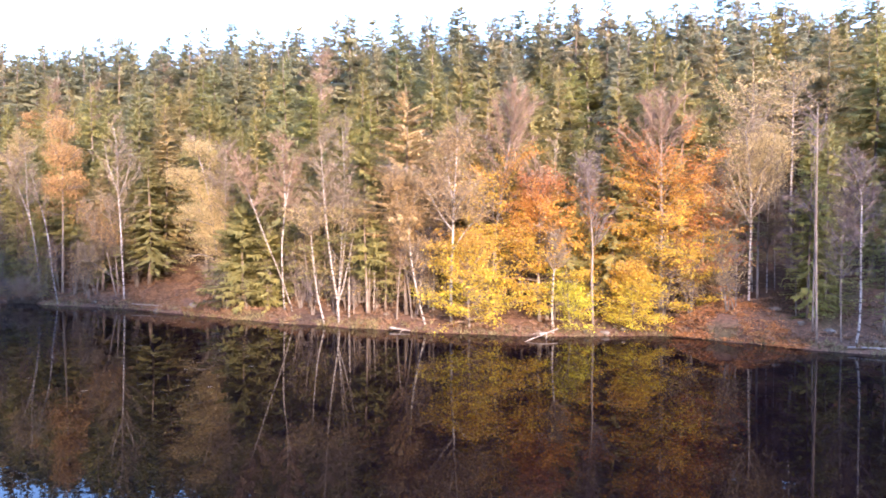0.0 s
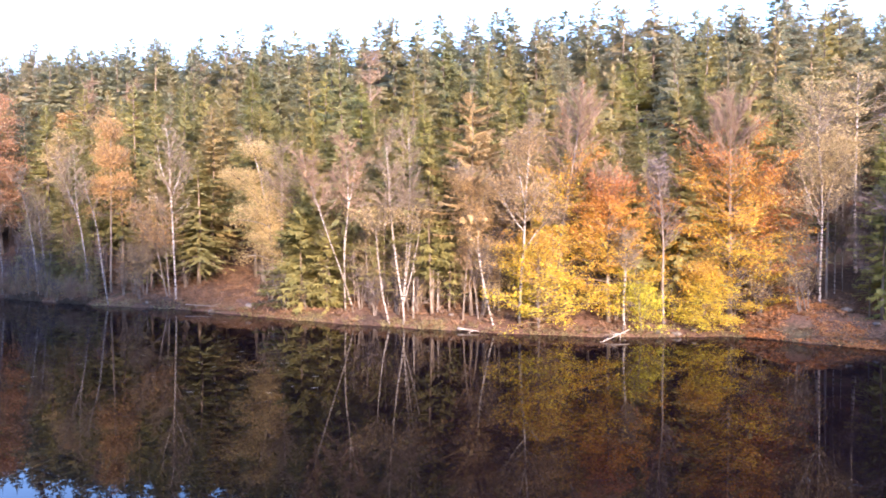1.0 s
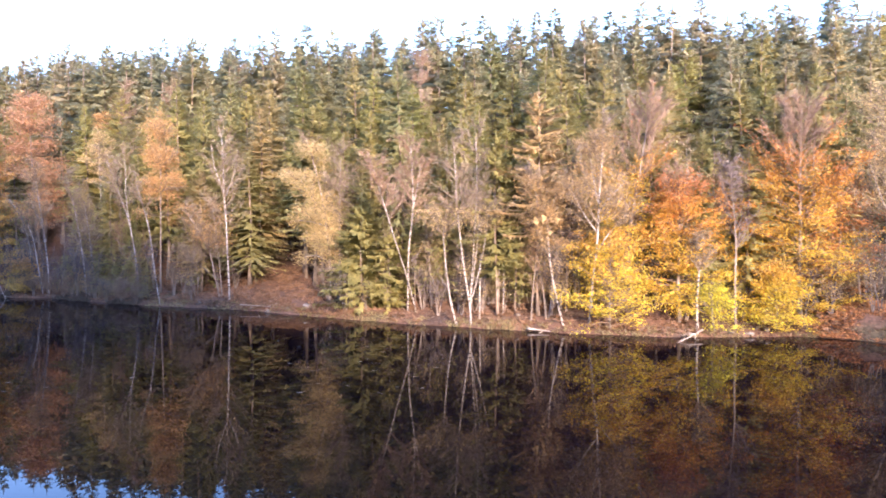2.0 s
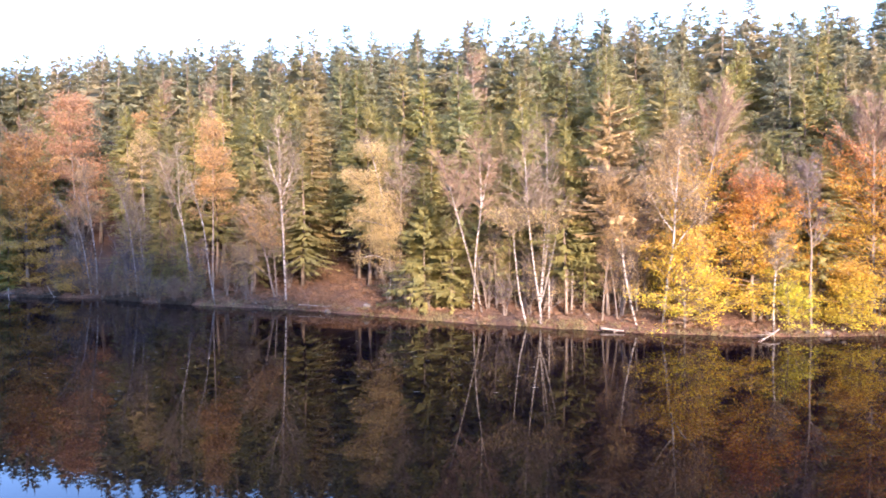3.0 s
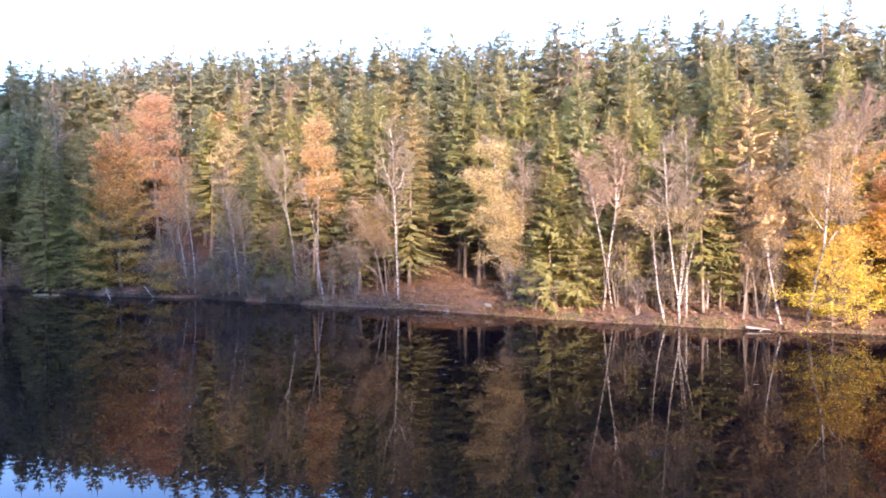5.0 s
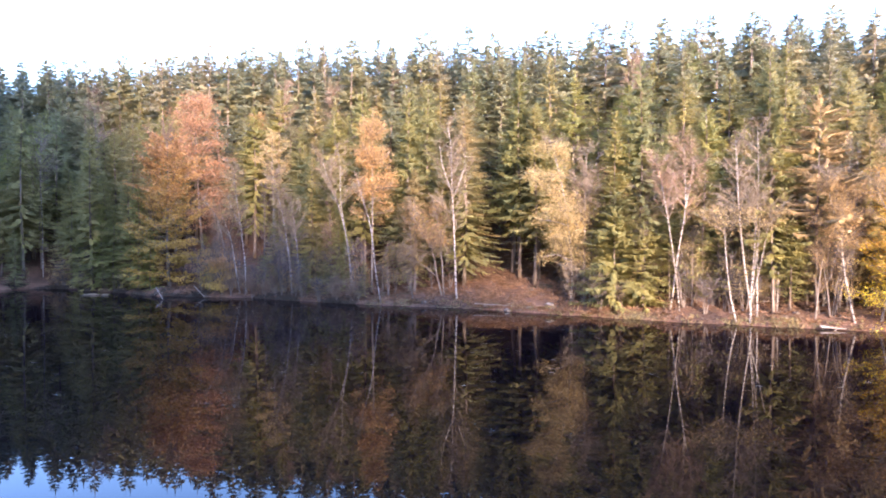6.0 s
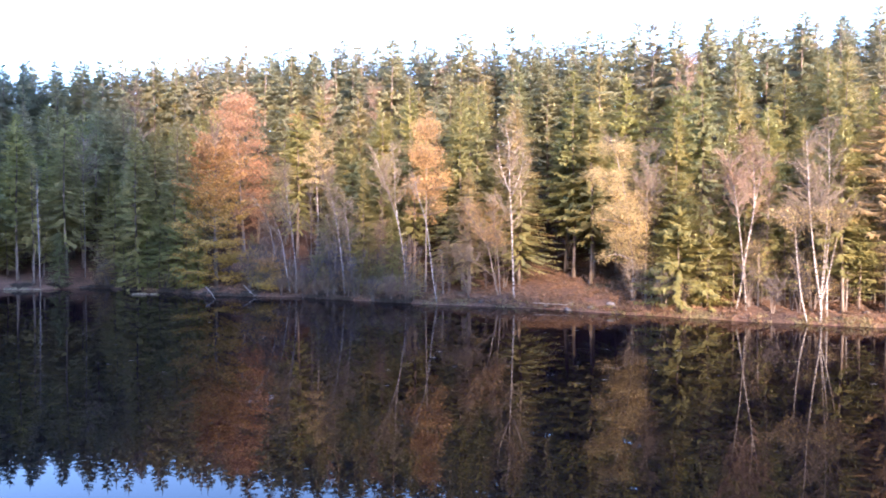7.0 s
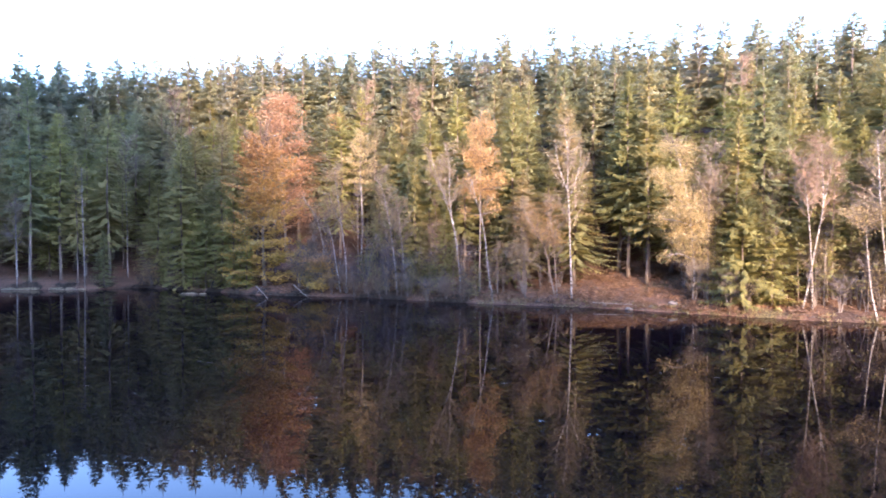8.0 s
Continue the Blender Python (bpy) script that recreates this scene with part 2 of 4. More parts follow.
# ---- lie of the land ----
SHORE_X = [-400, -170, -130, -98, -88, -82, -76, -72, -65, -61, -54, -48.5, -43, -38.6, -31, -25, -19.4, -13.8, -8, -2, 1.5, 6.5, 10, 15, 18.2, 22.2, 25, 35, 60, 110, 400]
SHORE_Y = [-24, 20, 84, 91, 91.5, 94, 90, 88, 82.8, 81.6, 80.4, 77.2, 74, 72, 69.3, 65.5, 61.8, 58.6, 55.9, 53.1, 52.0, 51, 50.8, 51, 48.5, 44.8, 43.3, 40, 28, -10, -24]
NEAR_SHORE = -25.0


def shore(x):
    return float(np.interp(x, SHORE_X, SHORE_Y)) + 0.45 * noise.noise((x * 0.35, 3.1, 0)) + 0.4 * noise.noise((x * 1.1, 7.7, 0))


HILL_D = [0, 0.8, 8, 14, 20, 28, 38, 46, 54, 64, 90, 200, 2600]
HILL_Z = [0, 0.1, 1.7, 3.3, 5.4, 8.9, 13.6, 17.0, 21.0, 27.0, 31.0, 25.0, 14.0]


def ground_z(x, y):
    d = y - shore(x)
    if d > 0:
        z = 0.32 * (1 - math.exp(-d / 0.5)) + float(np.interp(d, HILL_D, HILL_Z))
        z += min(1, d / 4) * (0.6 * noise.noise((x * 0.12, y * 0.12, 1)) + 0.35 * noise.noise((x * 0.5, y * 0.5, 2)) + 0.15 * noise.noise((x * 1.3, y * 1.3, 4)))
        z += 0.3 * min(1, d) * max(0, 1 - d / 4) * noise.noise((x * 1.2, y * 1.2, 9))
        z += 1.1 * min(1, d / 1.2) * math.exp(-((x - 19.2) / 2.6) ** 2 - ((y - 51.6) / 2.2) ** 2)
        return max(z, 0.03)
    n = NEAR_SHORE - y
    if n > 0:
        # unseen hill behind the camera, its profile set to shade the far shore's ends
        shade_crest = float(np.interp(x, [-300, -60, -49, -38, -30, -25, -19, -13, -6, 1, 5, 8, 11, 15, 52.0, 53.0, 54.0, 55.5, 58, 62, 300],
                                [92, 92, 85, 74, 61, 53, 51, 48.5, 46, 42.5, 40, 37.5, 30, 9, 6, 20, 34, 40, 42, 43, 44]))
        s = min(1, n / 35)
        return 0.3 * min(1, n / 2) + shade_crest * s * s * (3 - 2 * s) + 1.5 * s * noise.noise((x * 0.2, y * 0.2, 5))
    return -min(1.6, 0.3 * -d, 0.3 * -n) - 0.02


def build_ground():
    xs = [-2600, -1200, -600, -350, -250, -200, -170, -150, -138, -130] + [round(-125 + 1.25 * i, 2) for i in range(137)] + [46.2, 47.5, 48.5, 49.5, 50.8, 52, 53, 54, 55.5, 57, 58, 60, 62, 64, 72, 80, 90, 100, 112, 130, 160, 220, 350, 600, 1200, 2600]
    inland = [-12, -6, -3, -1.5, -0.7, -0.3, 0.0, 0.25, 0.5, 0.9, 1.4, 2, 2.8, 3.8, 5, 6.5, 8, 10, 12, 14, 16.5, 19, 22, 25, 29, 33, 38, 44, 52, 62, 80, 120, 220, 500, 1200, 2600]
    near = [-2600, -900, -300, -150, -100, -80, -68, -62, -58, -52, -46, -40, -34, -30, -27, -25.5, -25, -24.5, -23, -21]
    v, rows = [], len(near) + len(inland)
    for x in xs:
        s = shore(x)
        for y in near:
            v.append((x, y, ground_z(x, y)))
        for d in inland:
            y = s + d if d >= 0 else max(s + d, -20.5 + 0.001 * d)
            v.append((x, y, ground_z(x, y)))
    f = [(i * rows + j, (i + 1) * rows + j, (i + 1) * rows + j + 1, i * rows + j + 1) for i in range(len(xs) - 1) for j in range(rows - 1)]
    me = bpy.data.meshes.new("ground")
    me.from_pydata(v, [], f)
    me.materials.append(SOIL)
    me.shade_smooth()
    tagged(new("ground", me), "brown forest floor sloping up from the lake, covered in fallen leaves", "ground", kind="structure")


build_ground()
water = Build()
gx, gy = np.linspace(-420, 420, 22), np.linspace(-60, 160, 12)
water.add([(x, y, 0) for x in gx for y in gy], [(i * 12 + j, (i + 1) * 12 + j, (i + 1) * 12 + j + 1, i * 12 + j + 1) for i in range(21) for j in range(11)])
tagged(new("water", water.mesh("water", WATER)), "still dark lake water mirroring the autumn forest", "lake", kind="structure")


def stand(x, y, turn=0.0, size=(1, 1, 1), sink=0.08):
    return Matrix.Translation((x, y, max(ground_z(x, y), -0.3) - sink)) @ Matrix.Rotation(turn, 4, "Z") @ Matrix.Diagonal((*size, 1))


# ---- conifers ----
def spruce_meshes(seed, height=24.0, radius=3.2, bare=0.12, step=0.55, sparse=1.0, droop=0.35, fine=1.0, ragged=0.22, taper=0.8, whorl=6, spray=1.0, hang=0.9, core=0.45, thick=1.0, rings=12, slope=0.36):
    """A tapering trunk and whorls of boughs that hang below and rise towards the tip, each a flat fan of needle sprays with branchlets combed down from it."""
    rng = np.random.default_rng(seed)
    trunk, crown = Build(), Build()
    z = np.linspace(0, height, rings)
    sway = np.stack([0.12 * np.sin(z * 0.3 + seed), 0.12 * np.cos(z * 0.25 + seed), z], 1)
    trunk.tube(sway, np.interp(z / height, [0, 0.05, 1], [0.26, 0.2, 0.015]) * height / 24, 6)
    h = bare * height
    for zd in np.arange(1.0, h + 2.5, 0.3 if rings > 4 else 1.5):
        a = rng.uniform(0, 6.28, 2)
        d = np.stack([np.cos(a), np.sin(a), rng.uniform(-0.4, 0.1, 2)], 1) * rng.uniform(0.5, 1.7, (2, 1))
        trunk.slivers(np.tile((0, 0, zd), (2, 1)), d, np.tile((0, 0, 0.018), (2, 1)))
    lump = rng.uniform(0, 6.28, 3)
    while h < height - 0.3:
        u = (h - bare * height) / (height * (1 - bare))
        full = min(radius * (1 - u) ** taper * min(1.0, 0.6 + u * 3), 0.08 + slope * (height - h))
        tier = rng.uniform(0.8, 1.15)
        for _ in range(rng.integers(whorl - 1, whorl + 2)):
            if rng.random() > sparse:
                continue
            az = rng.uniform(0, 2 * math.pi)
            uneven = 1 + ragged * math.sin(2 * az + lump[0] + h * 0.5) * math.cos(az + lump[1] - h * 0.9)
            r = full * uneven * tier * rng.uniform(0.75, 1.15) + 0.14
            out = np.array([math.cos(az), math.sin(az), 0])
            side = np.array([-out[1], out[0], 0])
            fall = -droop * (1.3 - u) + 0.4 * max(0.0, u - 0.72) / 0.28
            base = h + rng.uniform(-0.2, 0.2)
            spine = lambda q: out * (r * q)[:, None] + np.array([0, 0, 1]) * (base + (fall * q + 0.24 * q * q) * r)[:, None]
            k = max(6, int((9.5 + r * 8) * fine * (1 + 0.8 * u)))
            s = rng.uniform(0.08, 1.0, k) ** 0.75
            sign = np.where(rng.random(k) < 0.5, -1.0, 1.0) * rng.uniform(0.35, 1.1, k)
            d = unit(out * 0.8 + side * sign[:, None] + np.stack([np.zeros(k), np.zeros(k), fall * 0.5 + rng.uniform(-hang, 0.15, k)], 1))
            length = (np.clip(0.15 + 0.22 * r * np.sqrt(1.04 - s), 0.2, 0.46) * rng.uniform(0.6, 1.1, k) * spray)[:, None]
            flat = unit(np.cross(d, out * 0.6 + np.array([0, 0, 0.7]) + rng.normal(0, 0.4, (k, 3))))
            crown.slivers(spine(s), d * length, flat * (0.022 + length * rng.uniform(0.1, 0.17, (k, 1))) * thick)
            # branchlets combed down from the bough
            k = max(2, int((1 + r * 2.2) * fine))
            s = rng.uniform(0.2, 0.97, k)
            d = unit(np.stack([np.zeros(k), np.zeros(k), -np.ones(k)], 1) * hang + out * 0.35 + rng.normal(0, 0.3, (k, 3)))
            length = (np.clip(0.16 * r + 0.2, 0.2, 0.6) * rng.uniform(0.6, 1.2, k) * spray)[:, None]
            crown.slivers(spine(s), d * length, unit(side + rng.normal(0, 0.5, (k, 3))) * length * rng.uniform(0.12, 0.2, (k, 1)))
            q = spine(np.array([0.02, 1.0]))
            crown.kites(q[:1], q[1:] - q[:1], (side + np.array([0, 0, rng.uniform(-0.8, 0.8)]))[None] * min(0.05, r * 0.03), 0.4)
            crown.kites(q[:1], (q[1:] - q[:1]) * core, (side + np.array([0, 0, rng.uniform(-1.2, 1.2)]))[None] * r * core * 0.17, 0.6)
        h += step * rng.uniform(0.8, 1.2) * (0.42 + 0.58 * (1 - u))
    crown.kites(np.array([[0, 0, height - 0.9]] * 4), np.array([[0, 0, 1.5], [0.22, 0, 0.55], [-0.14, 0.16, 0.6], [-0.1, -0.2, 0.5]]), np.array([[0.06, 0, 0], [0, 0.06, 0], [0.06, 0.03, 0], [0.06, 0, 0]]))
    crown.soften(rng, loose=0.18)
    return trunk, crown


def spruce(at, seed, needles=None, label="", name="spruce", group="forest spruces", **shape):
    tree = thing(name, at, label or "tall olive-green spruce in the lakeside forest", "tree", group)
    trunk, crown = spruce_meshes(seed, **shape)
    part("trunk", trunk, SPRUCE_BARK, tree, "grey-brown scaly trunk", True)
    part("crown", crown, needles or NEEDLES, tree)
    return tree


# ---- broadleaved trees ----
def grow(rng, start, way, length, lift=0.25, wander=0.25, n=5):
    """A branch that wanders and turns upwards."""
    pts, d = [np.asarray(start, float)], unit(way)
    for _ in range(n):
        d = unit(d + rng.normal(0, wander, 3) * 0.5 + np.array([0, 0, lift * 0.4]))
        pts.append(pts[-1] + d * length / n)
    return np.array(pts)


def twig_spray(build, rng, line, count, length, droop=0.0, width=0.011, spread=0.9):
    """Fine twigs along a branch."""
    k = len(line) - 1
    s = rng.uniform(0.15, 1, count) * k
    i = np.minimum(s.astype(int), k - 1)
    p = line[i] + (line[i + 1] - line[i]) * (s - i)[:, None]
    along = unit(line[i + 1] - line[i])
    d = unit(along * 0.9 + any_way(rng, count) * spread + np.array([0, 0, -droop])) * rng.uniform(0.4, 1.0, (count, 1)) * length
    build.slivers(p, d, unit(np.cross(d, any_way(rng, count))) * width)
    return p + d


def leaf_cloud(build, rng, centres, per, spread, size, flat=0.5, thin=0.45):
    """Leaves scattered round a number of places, lying more or less level."""
    c = np.repeat(np.asarray(centres), per, axis=0)
    n = len(c)
    p = c + rng.normal(0, 1, (n, 3)) * np.array([spread, spread, spread * thin])
    d = unit(any_way(rng, n) * np.array([1, 1, 1 - flat])) * (size * rng.uniform(0.6, 1.25, n))[:, None]
    up = unit(np.array([0, 0, 1.0]) * flat + any_way(rng, n) * (1.2 - flat))
    build.kites(p, d, unit(np.cross(d, up)) * (np.linalg.norm(d, axis=1) * 0.42)[:, None], 0.5)


def stemmed(name, at, seed, stems, wood, twigs, label, limbs=38, limb_from=0.4, limb_length=0.19, steep=0.8, twig_count=38, twig_length=0.7, droop=0.1,
            leaves=None, leaf_from=0.0, leaf_to=1.0, per=13, spread=0.38, size=0.1, flat=0.3, group="lakeside birches", category="tree", keep=1.0, sides=8):
    """A slender tree: each stem a list of (dx, dy, z, radius); limbs and twigs grow from the upper stems, and leaves from the twigs."""
    rng = np.random.default_rng(seed)
    tree = thing(name, at, label, category, group)
    foliage_mesh, tips = Build(), []
    top = max(s[-1][2] for s in stems)
    for i, s in enumerate(stems):
        wood_mesh, fine = Build(), Build()
        line = curve([q[:3] for q in s], 4 * len(s))
        radii = np.interp(np.linspace(0, 1, len(line)), np.linspace(0, 1, len(s)), [q[3] for q in s])
        wood_mesh.tube(line, radii, sides)
        part("trunk" if s[0][2] < 0.8 else "limb", wood_mesh, wood, tree, smooth=True)
        zs = line[:, 2]
        for _ in range(max(3, int(limbs * (zs[-1] - zs[0]) / top))):
            zz = rng.uniform(max(zs[0], limb_from * top), zs[-1]) if zs[-1] > limb_from * top else zs[-1]
            j = min(int(np.searchsorted(zs, zz)), len(line) - 1)
            a = rng.uniform(0, 2 * math.pi)
            rel = (zz / top - limb_from) / (1 - limb_from + 1e-6)
            length = limb_length * top * rng.uniform(0.6, 1.2) * (1.0 - 0.55 * max(0, rel))
            b = grow(rng, line[j], (math.cos(a), math.sin(a), steep), length, 0.3, 0.3, 5)
            fine.tube(b, np.linspace(min(0.035, radii[j] * 0.6), 0.008, len(b)), 3)
            t1 = twig_spray(fine, rng, b, 5, twig_length * 1.6, 0.0, 0.02, 0.7)
            tips += [q for q in twig_spray(fine, rng, b, twig_count, twig_length, droop)]
            tips += [q for q in t1]
            tips += [q for q in twig_spray(fine, rng, np.array([b[-1], *t1[:3]]), twig_count // 2, twig_length * 0.8, droop)]
        tips += [q for q in twig_spray(fine, rng, line[-4:], twig_count, twig_length, droop)]
        part("branchwork", fine, twigs, tree, "haze of thin bare twigs")
    if leaves:
        lo, hi = leaf_from * top, leaf_to * top
        c = np.array([q for q in tips if lo <= q[2] <= hi and rng.random() < keep])
        leaf_cloud(foliage_mesh, rng, c, per, spread, size, flat)
        part("foliage", foliage_mesh, leaves, tree)
    return tree


def broadleaf(name, at, seed, height, radius, base, leaves, label, wood=None, twigs=None, trunk=0.2, clumps=70, per=55, spread=0.55, size=0.2, flat=0.55, bare_top=0.0,
              shape=0.6, stems=1, category="tree", group="", thin=0.35, limbs=38):
    """A spreading tree or bush: trunk, ascending limbs, and leaves in flat layered clumps; bare_top leaves the uppermost part as twigs."""
    rng = np.random.default_rng(seed)
    tree = thing(name, at, label, category, group)
    fine, leaf_mesh, centres = Build(), Build(), []
    for _ in range(stems):
        tr = Build()
        lean = rng.normal(0, 0.05 if stems == 1 else 0.25, 2)
        line = curve([(0, 0, 0), (lean[0] * height * 0.3, lean[1] * height * 0.3, height * 0.35), (lean[0] * height * 0.6, lean[1] * height * 0.6, height * 0.94)], 10)
        tr.tube(line, np.interp(np.linspace(0, 1, 10), [0, 0.06, 1], [trunk * 1.25, trunk, 0.02]), 8)
        part("trunk", tr, wood or GREY_BARK, tree, smooth=True)
        for _ in range(limbs // stems):
            u = rng.uniform(0, 1) ** 0.8
            z = base + (height * 0.9 - base) * u
            j = min(int(z / height / 0.94 * 9), 9)
            w = math.sin(math.pi * min(0.97, 0.28 + 0.7 * u)) ** shape
            a = rng.uniform(0, 2 * math.pi)
            b = grow(rng, line[j], (math.cos(a), math.sin(a), 0.1 + 0.8 * u), radius * w * rng.uniform(0.75, 1.2) + 0.3, 0.05 + 0.3 * u, 0.25, 6)
            fine.tube(b, np.linspace(0.05 * trunk / 0.2, 0.008, 7), 4)
            top_twigs = bare_top > 0 and b[-1][2] > height * (1 - bare_top)
            twig_spray(fine, rng, b, 40 if top_twigs else 16, 0.9, -0.25 if top_twigs else 0.0, 0.015, 0.6)
            centres += [b[k] + rng.normal(0, 0.3, 3) for k in range(2, 7)]
    if bare_top > 0:
        for _ in range(34):
            a, z = rng.uniform(0, 6.28), height * rng.uniform(1 - bare_top - 0.1, 0.92)
            b = grow(rng, (0, 0, z - 0.1 * height), (math.cos(a), math.sin(a), 0.75), radius * rng.uniform(0.55, 1.05), 0.25, 0.2, 5)
            fine.tube(b, np.linspace(0.03, 0.006, 6), 3)
            twig_spray(fine, rng, b, 36, 1.0, -0.3, 0.014, 0.5)
    c = np.array(centres)
    c = c[c[:, 2] < height * (1 - 0.55 * bare_top)] if bare_top else c
    c = c[rng.choice(len(c), min(clumps, len(c)), replace=False)]
    leaf_cloud(leaf_mesh, rng, c, per, spread, size, flat, thin)
    part("branchwork", fine, twigs or TWIGS, tree, "fine bare twigs")
    part("foliage", leaf_mesh, leaves, tree)
    return tree


def beech(at, seed, height, radius, base, leaves, label, name="beech", wood=None, twigs=None, trunk=0.2, limbs=60, sprays=9, per=22, size=0.14, bare_top=0.3, lean=0.0, low=0.75):
    """A beech: long level limbs with side sprays that carry the leaves in flat layers, and a fan of bare rising twigs at the top."""
    rng = np.random.default_rng(seed)
    tree = thing(name, at, label, "tree")
    stem, fine, leaf_mesh = Build(), Build(), Build()
    line = curve([(0, 0, 0), (rng.normal(0, 0.15), rng.normal(0, 0.15), height * 0.3), (lean * 0.5, 0.1, height * 0.65), (lean, 0, height * 0.97)], 14)
    stem.tube(line, np.interp(np.linspace(0, 1, 14), [0, 0.05, 1], [trunk * 1.3, trunk, 0.02]), 8)
    part("trunk", stem, wood or GREY_BARK, tree, "", True)
    at_leaf, way = [], []
    for i in range(limbs):
        u = (i + rng.uniform(0, 1)) / limbs
        z = base + (height * 0.93 - base) * u
        start = np.array([np.interp(z, line[:, 2], line[:, j]) for j in range(3)])
        a = i * 2.4 + rng.uniform(-0.5, 0.5)
        reach = radius * float(np.interp(u, [0, 0.25, 0.7, 1.0], [low, 1.0, 0.9, 0.5])) * rng.uniform(0.7, 1.12)
        bare = u > 1 - bare_top * rng.uniform(0.8, 1.25)
        b = grow(rng, start, (math.cos(a), math.sin(a), rng.uniform(-0.15, 0.2) + (1.1 if bare else 0.8) * u), reach, 0.05 + 0.25 * u, 0.35, 6)
        fine.tube(b, np.linspace(0.022 if bare else 0.02 + 0.03 * trunk / 0.2 * (1 - 0.5 * u), 0.007, 7), 4)
        if bare:
            twig_spray(fine, rng, b, 95, 1.1, -0.2, 0.011, 0.75)
            k = twig_spray(fine, rng, b[-3:], 14, 0.8, -0.3, 0.011, 0.5)
            keep = k[rng.random(len(k)) < 0.15]
            at_leaf += list(keep)
            way += [unit(b[-1] - b[-2])] * len(keep)
            continue
        for j in range(sprays):
            q = rng.uniform(0.15, 1.0) * 6
            n = min(int(q), 5)
            p = b[n] + (b[n + 1] - b[n]) * (q - n)
            along = unit(b[n + 1] - b[n])
            side = unit(np.cross(along, (0, 0, 1.0))) * (1 if j % 2 else -1)
            d = unit(along * 0.7 + side * rng.uniform(0.3, 1.1) + np.array([0, 0, rng.uniform(-0.25, 0.12)]))
            run = rng.uniform(0.5, 1.1) * (0.55 + 0.18 * reach)
            fine.slivers(p[None], (d * run)[None], np.array([[0, 0, 0.014]]))
            w = rng.uniform(0.05, 1.1, per)[:, None]
            at_leaf += list(p + d * run * w + rng.normal(0, 1, (per, 3)) * (0.2, 0.2, 0.11))
            way += [d] * per
    p, d = np.array(at_leaf), np.array(way)
    n = len(p)
    d = unit(d * 0.5 + any_way(rng, n) * (0.8, 0.8, 0.5)) * (size * rng.uniform(0.6, 1.2, n))[:, None]
    up = unit(np.array([0, -0.25, 1.0]) * 0.55 + any_way(rng, n) * 0.75)
    leaf_mesh.kites(p, d, unit(np.cross(d, up)) * (np.linalg.norm(d, axis=1) * 0.4)[:, None], 0.5)
    part("branchwork", fine, twigs or RED_TWIGS, tree, "fine reddish twigs")
    part("foliage", leaf_mesh, leaves, tree)
    return tree


BIRCH = "slender white birch with bare purplish twigs on the lake shore"


def birch(x, y, seed, stems, r=0.14, **k):
    """stems: lists of (dx, z) or (dx, z, dy); the radius thins along each."""
    out = []
    for i, s in enumerate(stems):
        n = len(s)
        r = r * 0.58 if i == 0 else r
        r0, r1 = (r, 0.025) if i == 0 else (r * (0.85 if s[0][1] < 0.8 else 0.55), 0.02)
        out.append([(q[0], q[2] if len(q) > 2 else 0.0, q[1], r0 + (r1 - r0) * (j / (n - 1)) ** 1.2) for j, q in enumerate(s)])
    k.setdefault("label", BIRCH)
    k.setdefault("wood", BIRCH_BARK)
    k.setdefault("twigs", TWIGS)
    return stemmed("birch", Matrix.Translation((x, y, 0)), seed, out, k.pop("wood"), k.pop("twigs"), k.pop("label"), **k)


# birches and other slender trees along the water, from the far end of the lake
birch(-96.9, 91.4, 1, [[(0, 0.1), (0, 4.5), (-0.06, 9), (-0.1, 11)]], 0.12)
birch(-85.4, 97, 2, [[(0, 1), (0, 8), (-0.1, 15), (0.1, 19.5)]], 0.13, limb_from=0.6)
birch(-57.3, 82.5, 3, [[(0, 0.1), (-0.4, 2.2), (0.2, 4.5), (0.1, 6), (-0.5, 8.5), (-1.2, 9.8), (-2, 11)]], 0.14, limbs=11, twig_count=18, leaves=PALE_LEAVES, leaf_from=0.5, keep=0.2, per=4)
birch(-54.4, 81.2, 4, [[(0, 0), (0, 3.5), (-0.46, 7.9), (-0.88, 11), (-1.3, 14.4)], [(-0.46, 7.9), (-1.4, 9.8), (-1.9, 11.6)], [(-0.6, 0.3), (-1.1, 3.5), (-1.6, 6.6), (-2.5, 9)]], 0.16,
      limbs=26, leaves=PALE_LEAVES, leaf_from=0.6, keep=0.14, label="forked white birch with a few pale withered leaves")
birch(-58.9, 85, 5, [[(0, 0.4), (-0.2, 2.8), (-0.15, 5), (0.3, 7.5)]], 0.10, wood=GREY_BARK)
birch(-48.5, 77.8, 6, [[(0, 0), (-0.17, 3), (-0.52, 6.1), (-0.87, 8.5), (-1.34, 10.8), (-1.93, 13.2)], [(0.9, 0.4), (0.6, 4.8), (0.3, 7.9), (-0.1, 10.6)]], 0.13)
birch(-41.8, 75, 7, [[(0, 0.2), (-0.13, 3.4), (-0.75, 7.9), (-1.9, 11.5), (-3, 14.6)], [(-0.75, 7.9), (-1.1, 10.8), (-1.12, 13.6), (-1.3, 15.6)]], 0.15, limb_from=0.6)
birch(-38.6, 72.4, 8, [[(0, 0), (-0.51, 3.5), (-0.86, 6.8), (-1.28, 9), (-1.81, 10.7), (-2.2, 12.4)]], 0.12, limb_from=0.65, limbs=8, label="thin leaning white birch with few twigs at the water's edge")
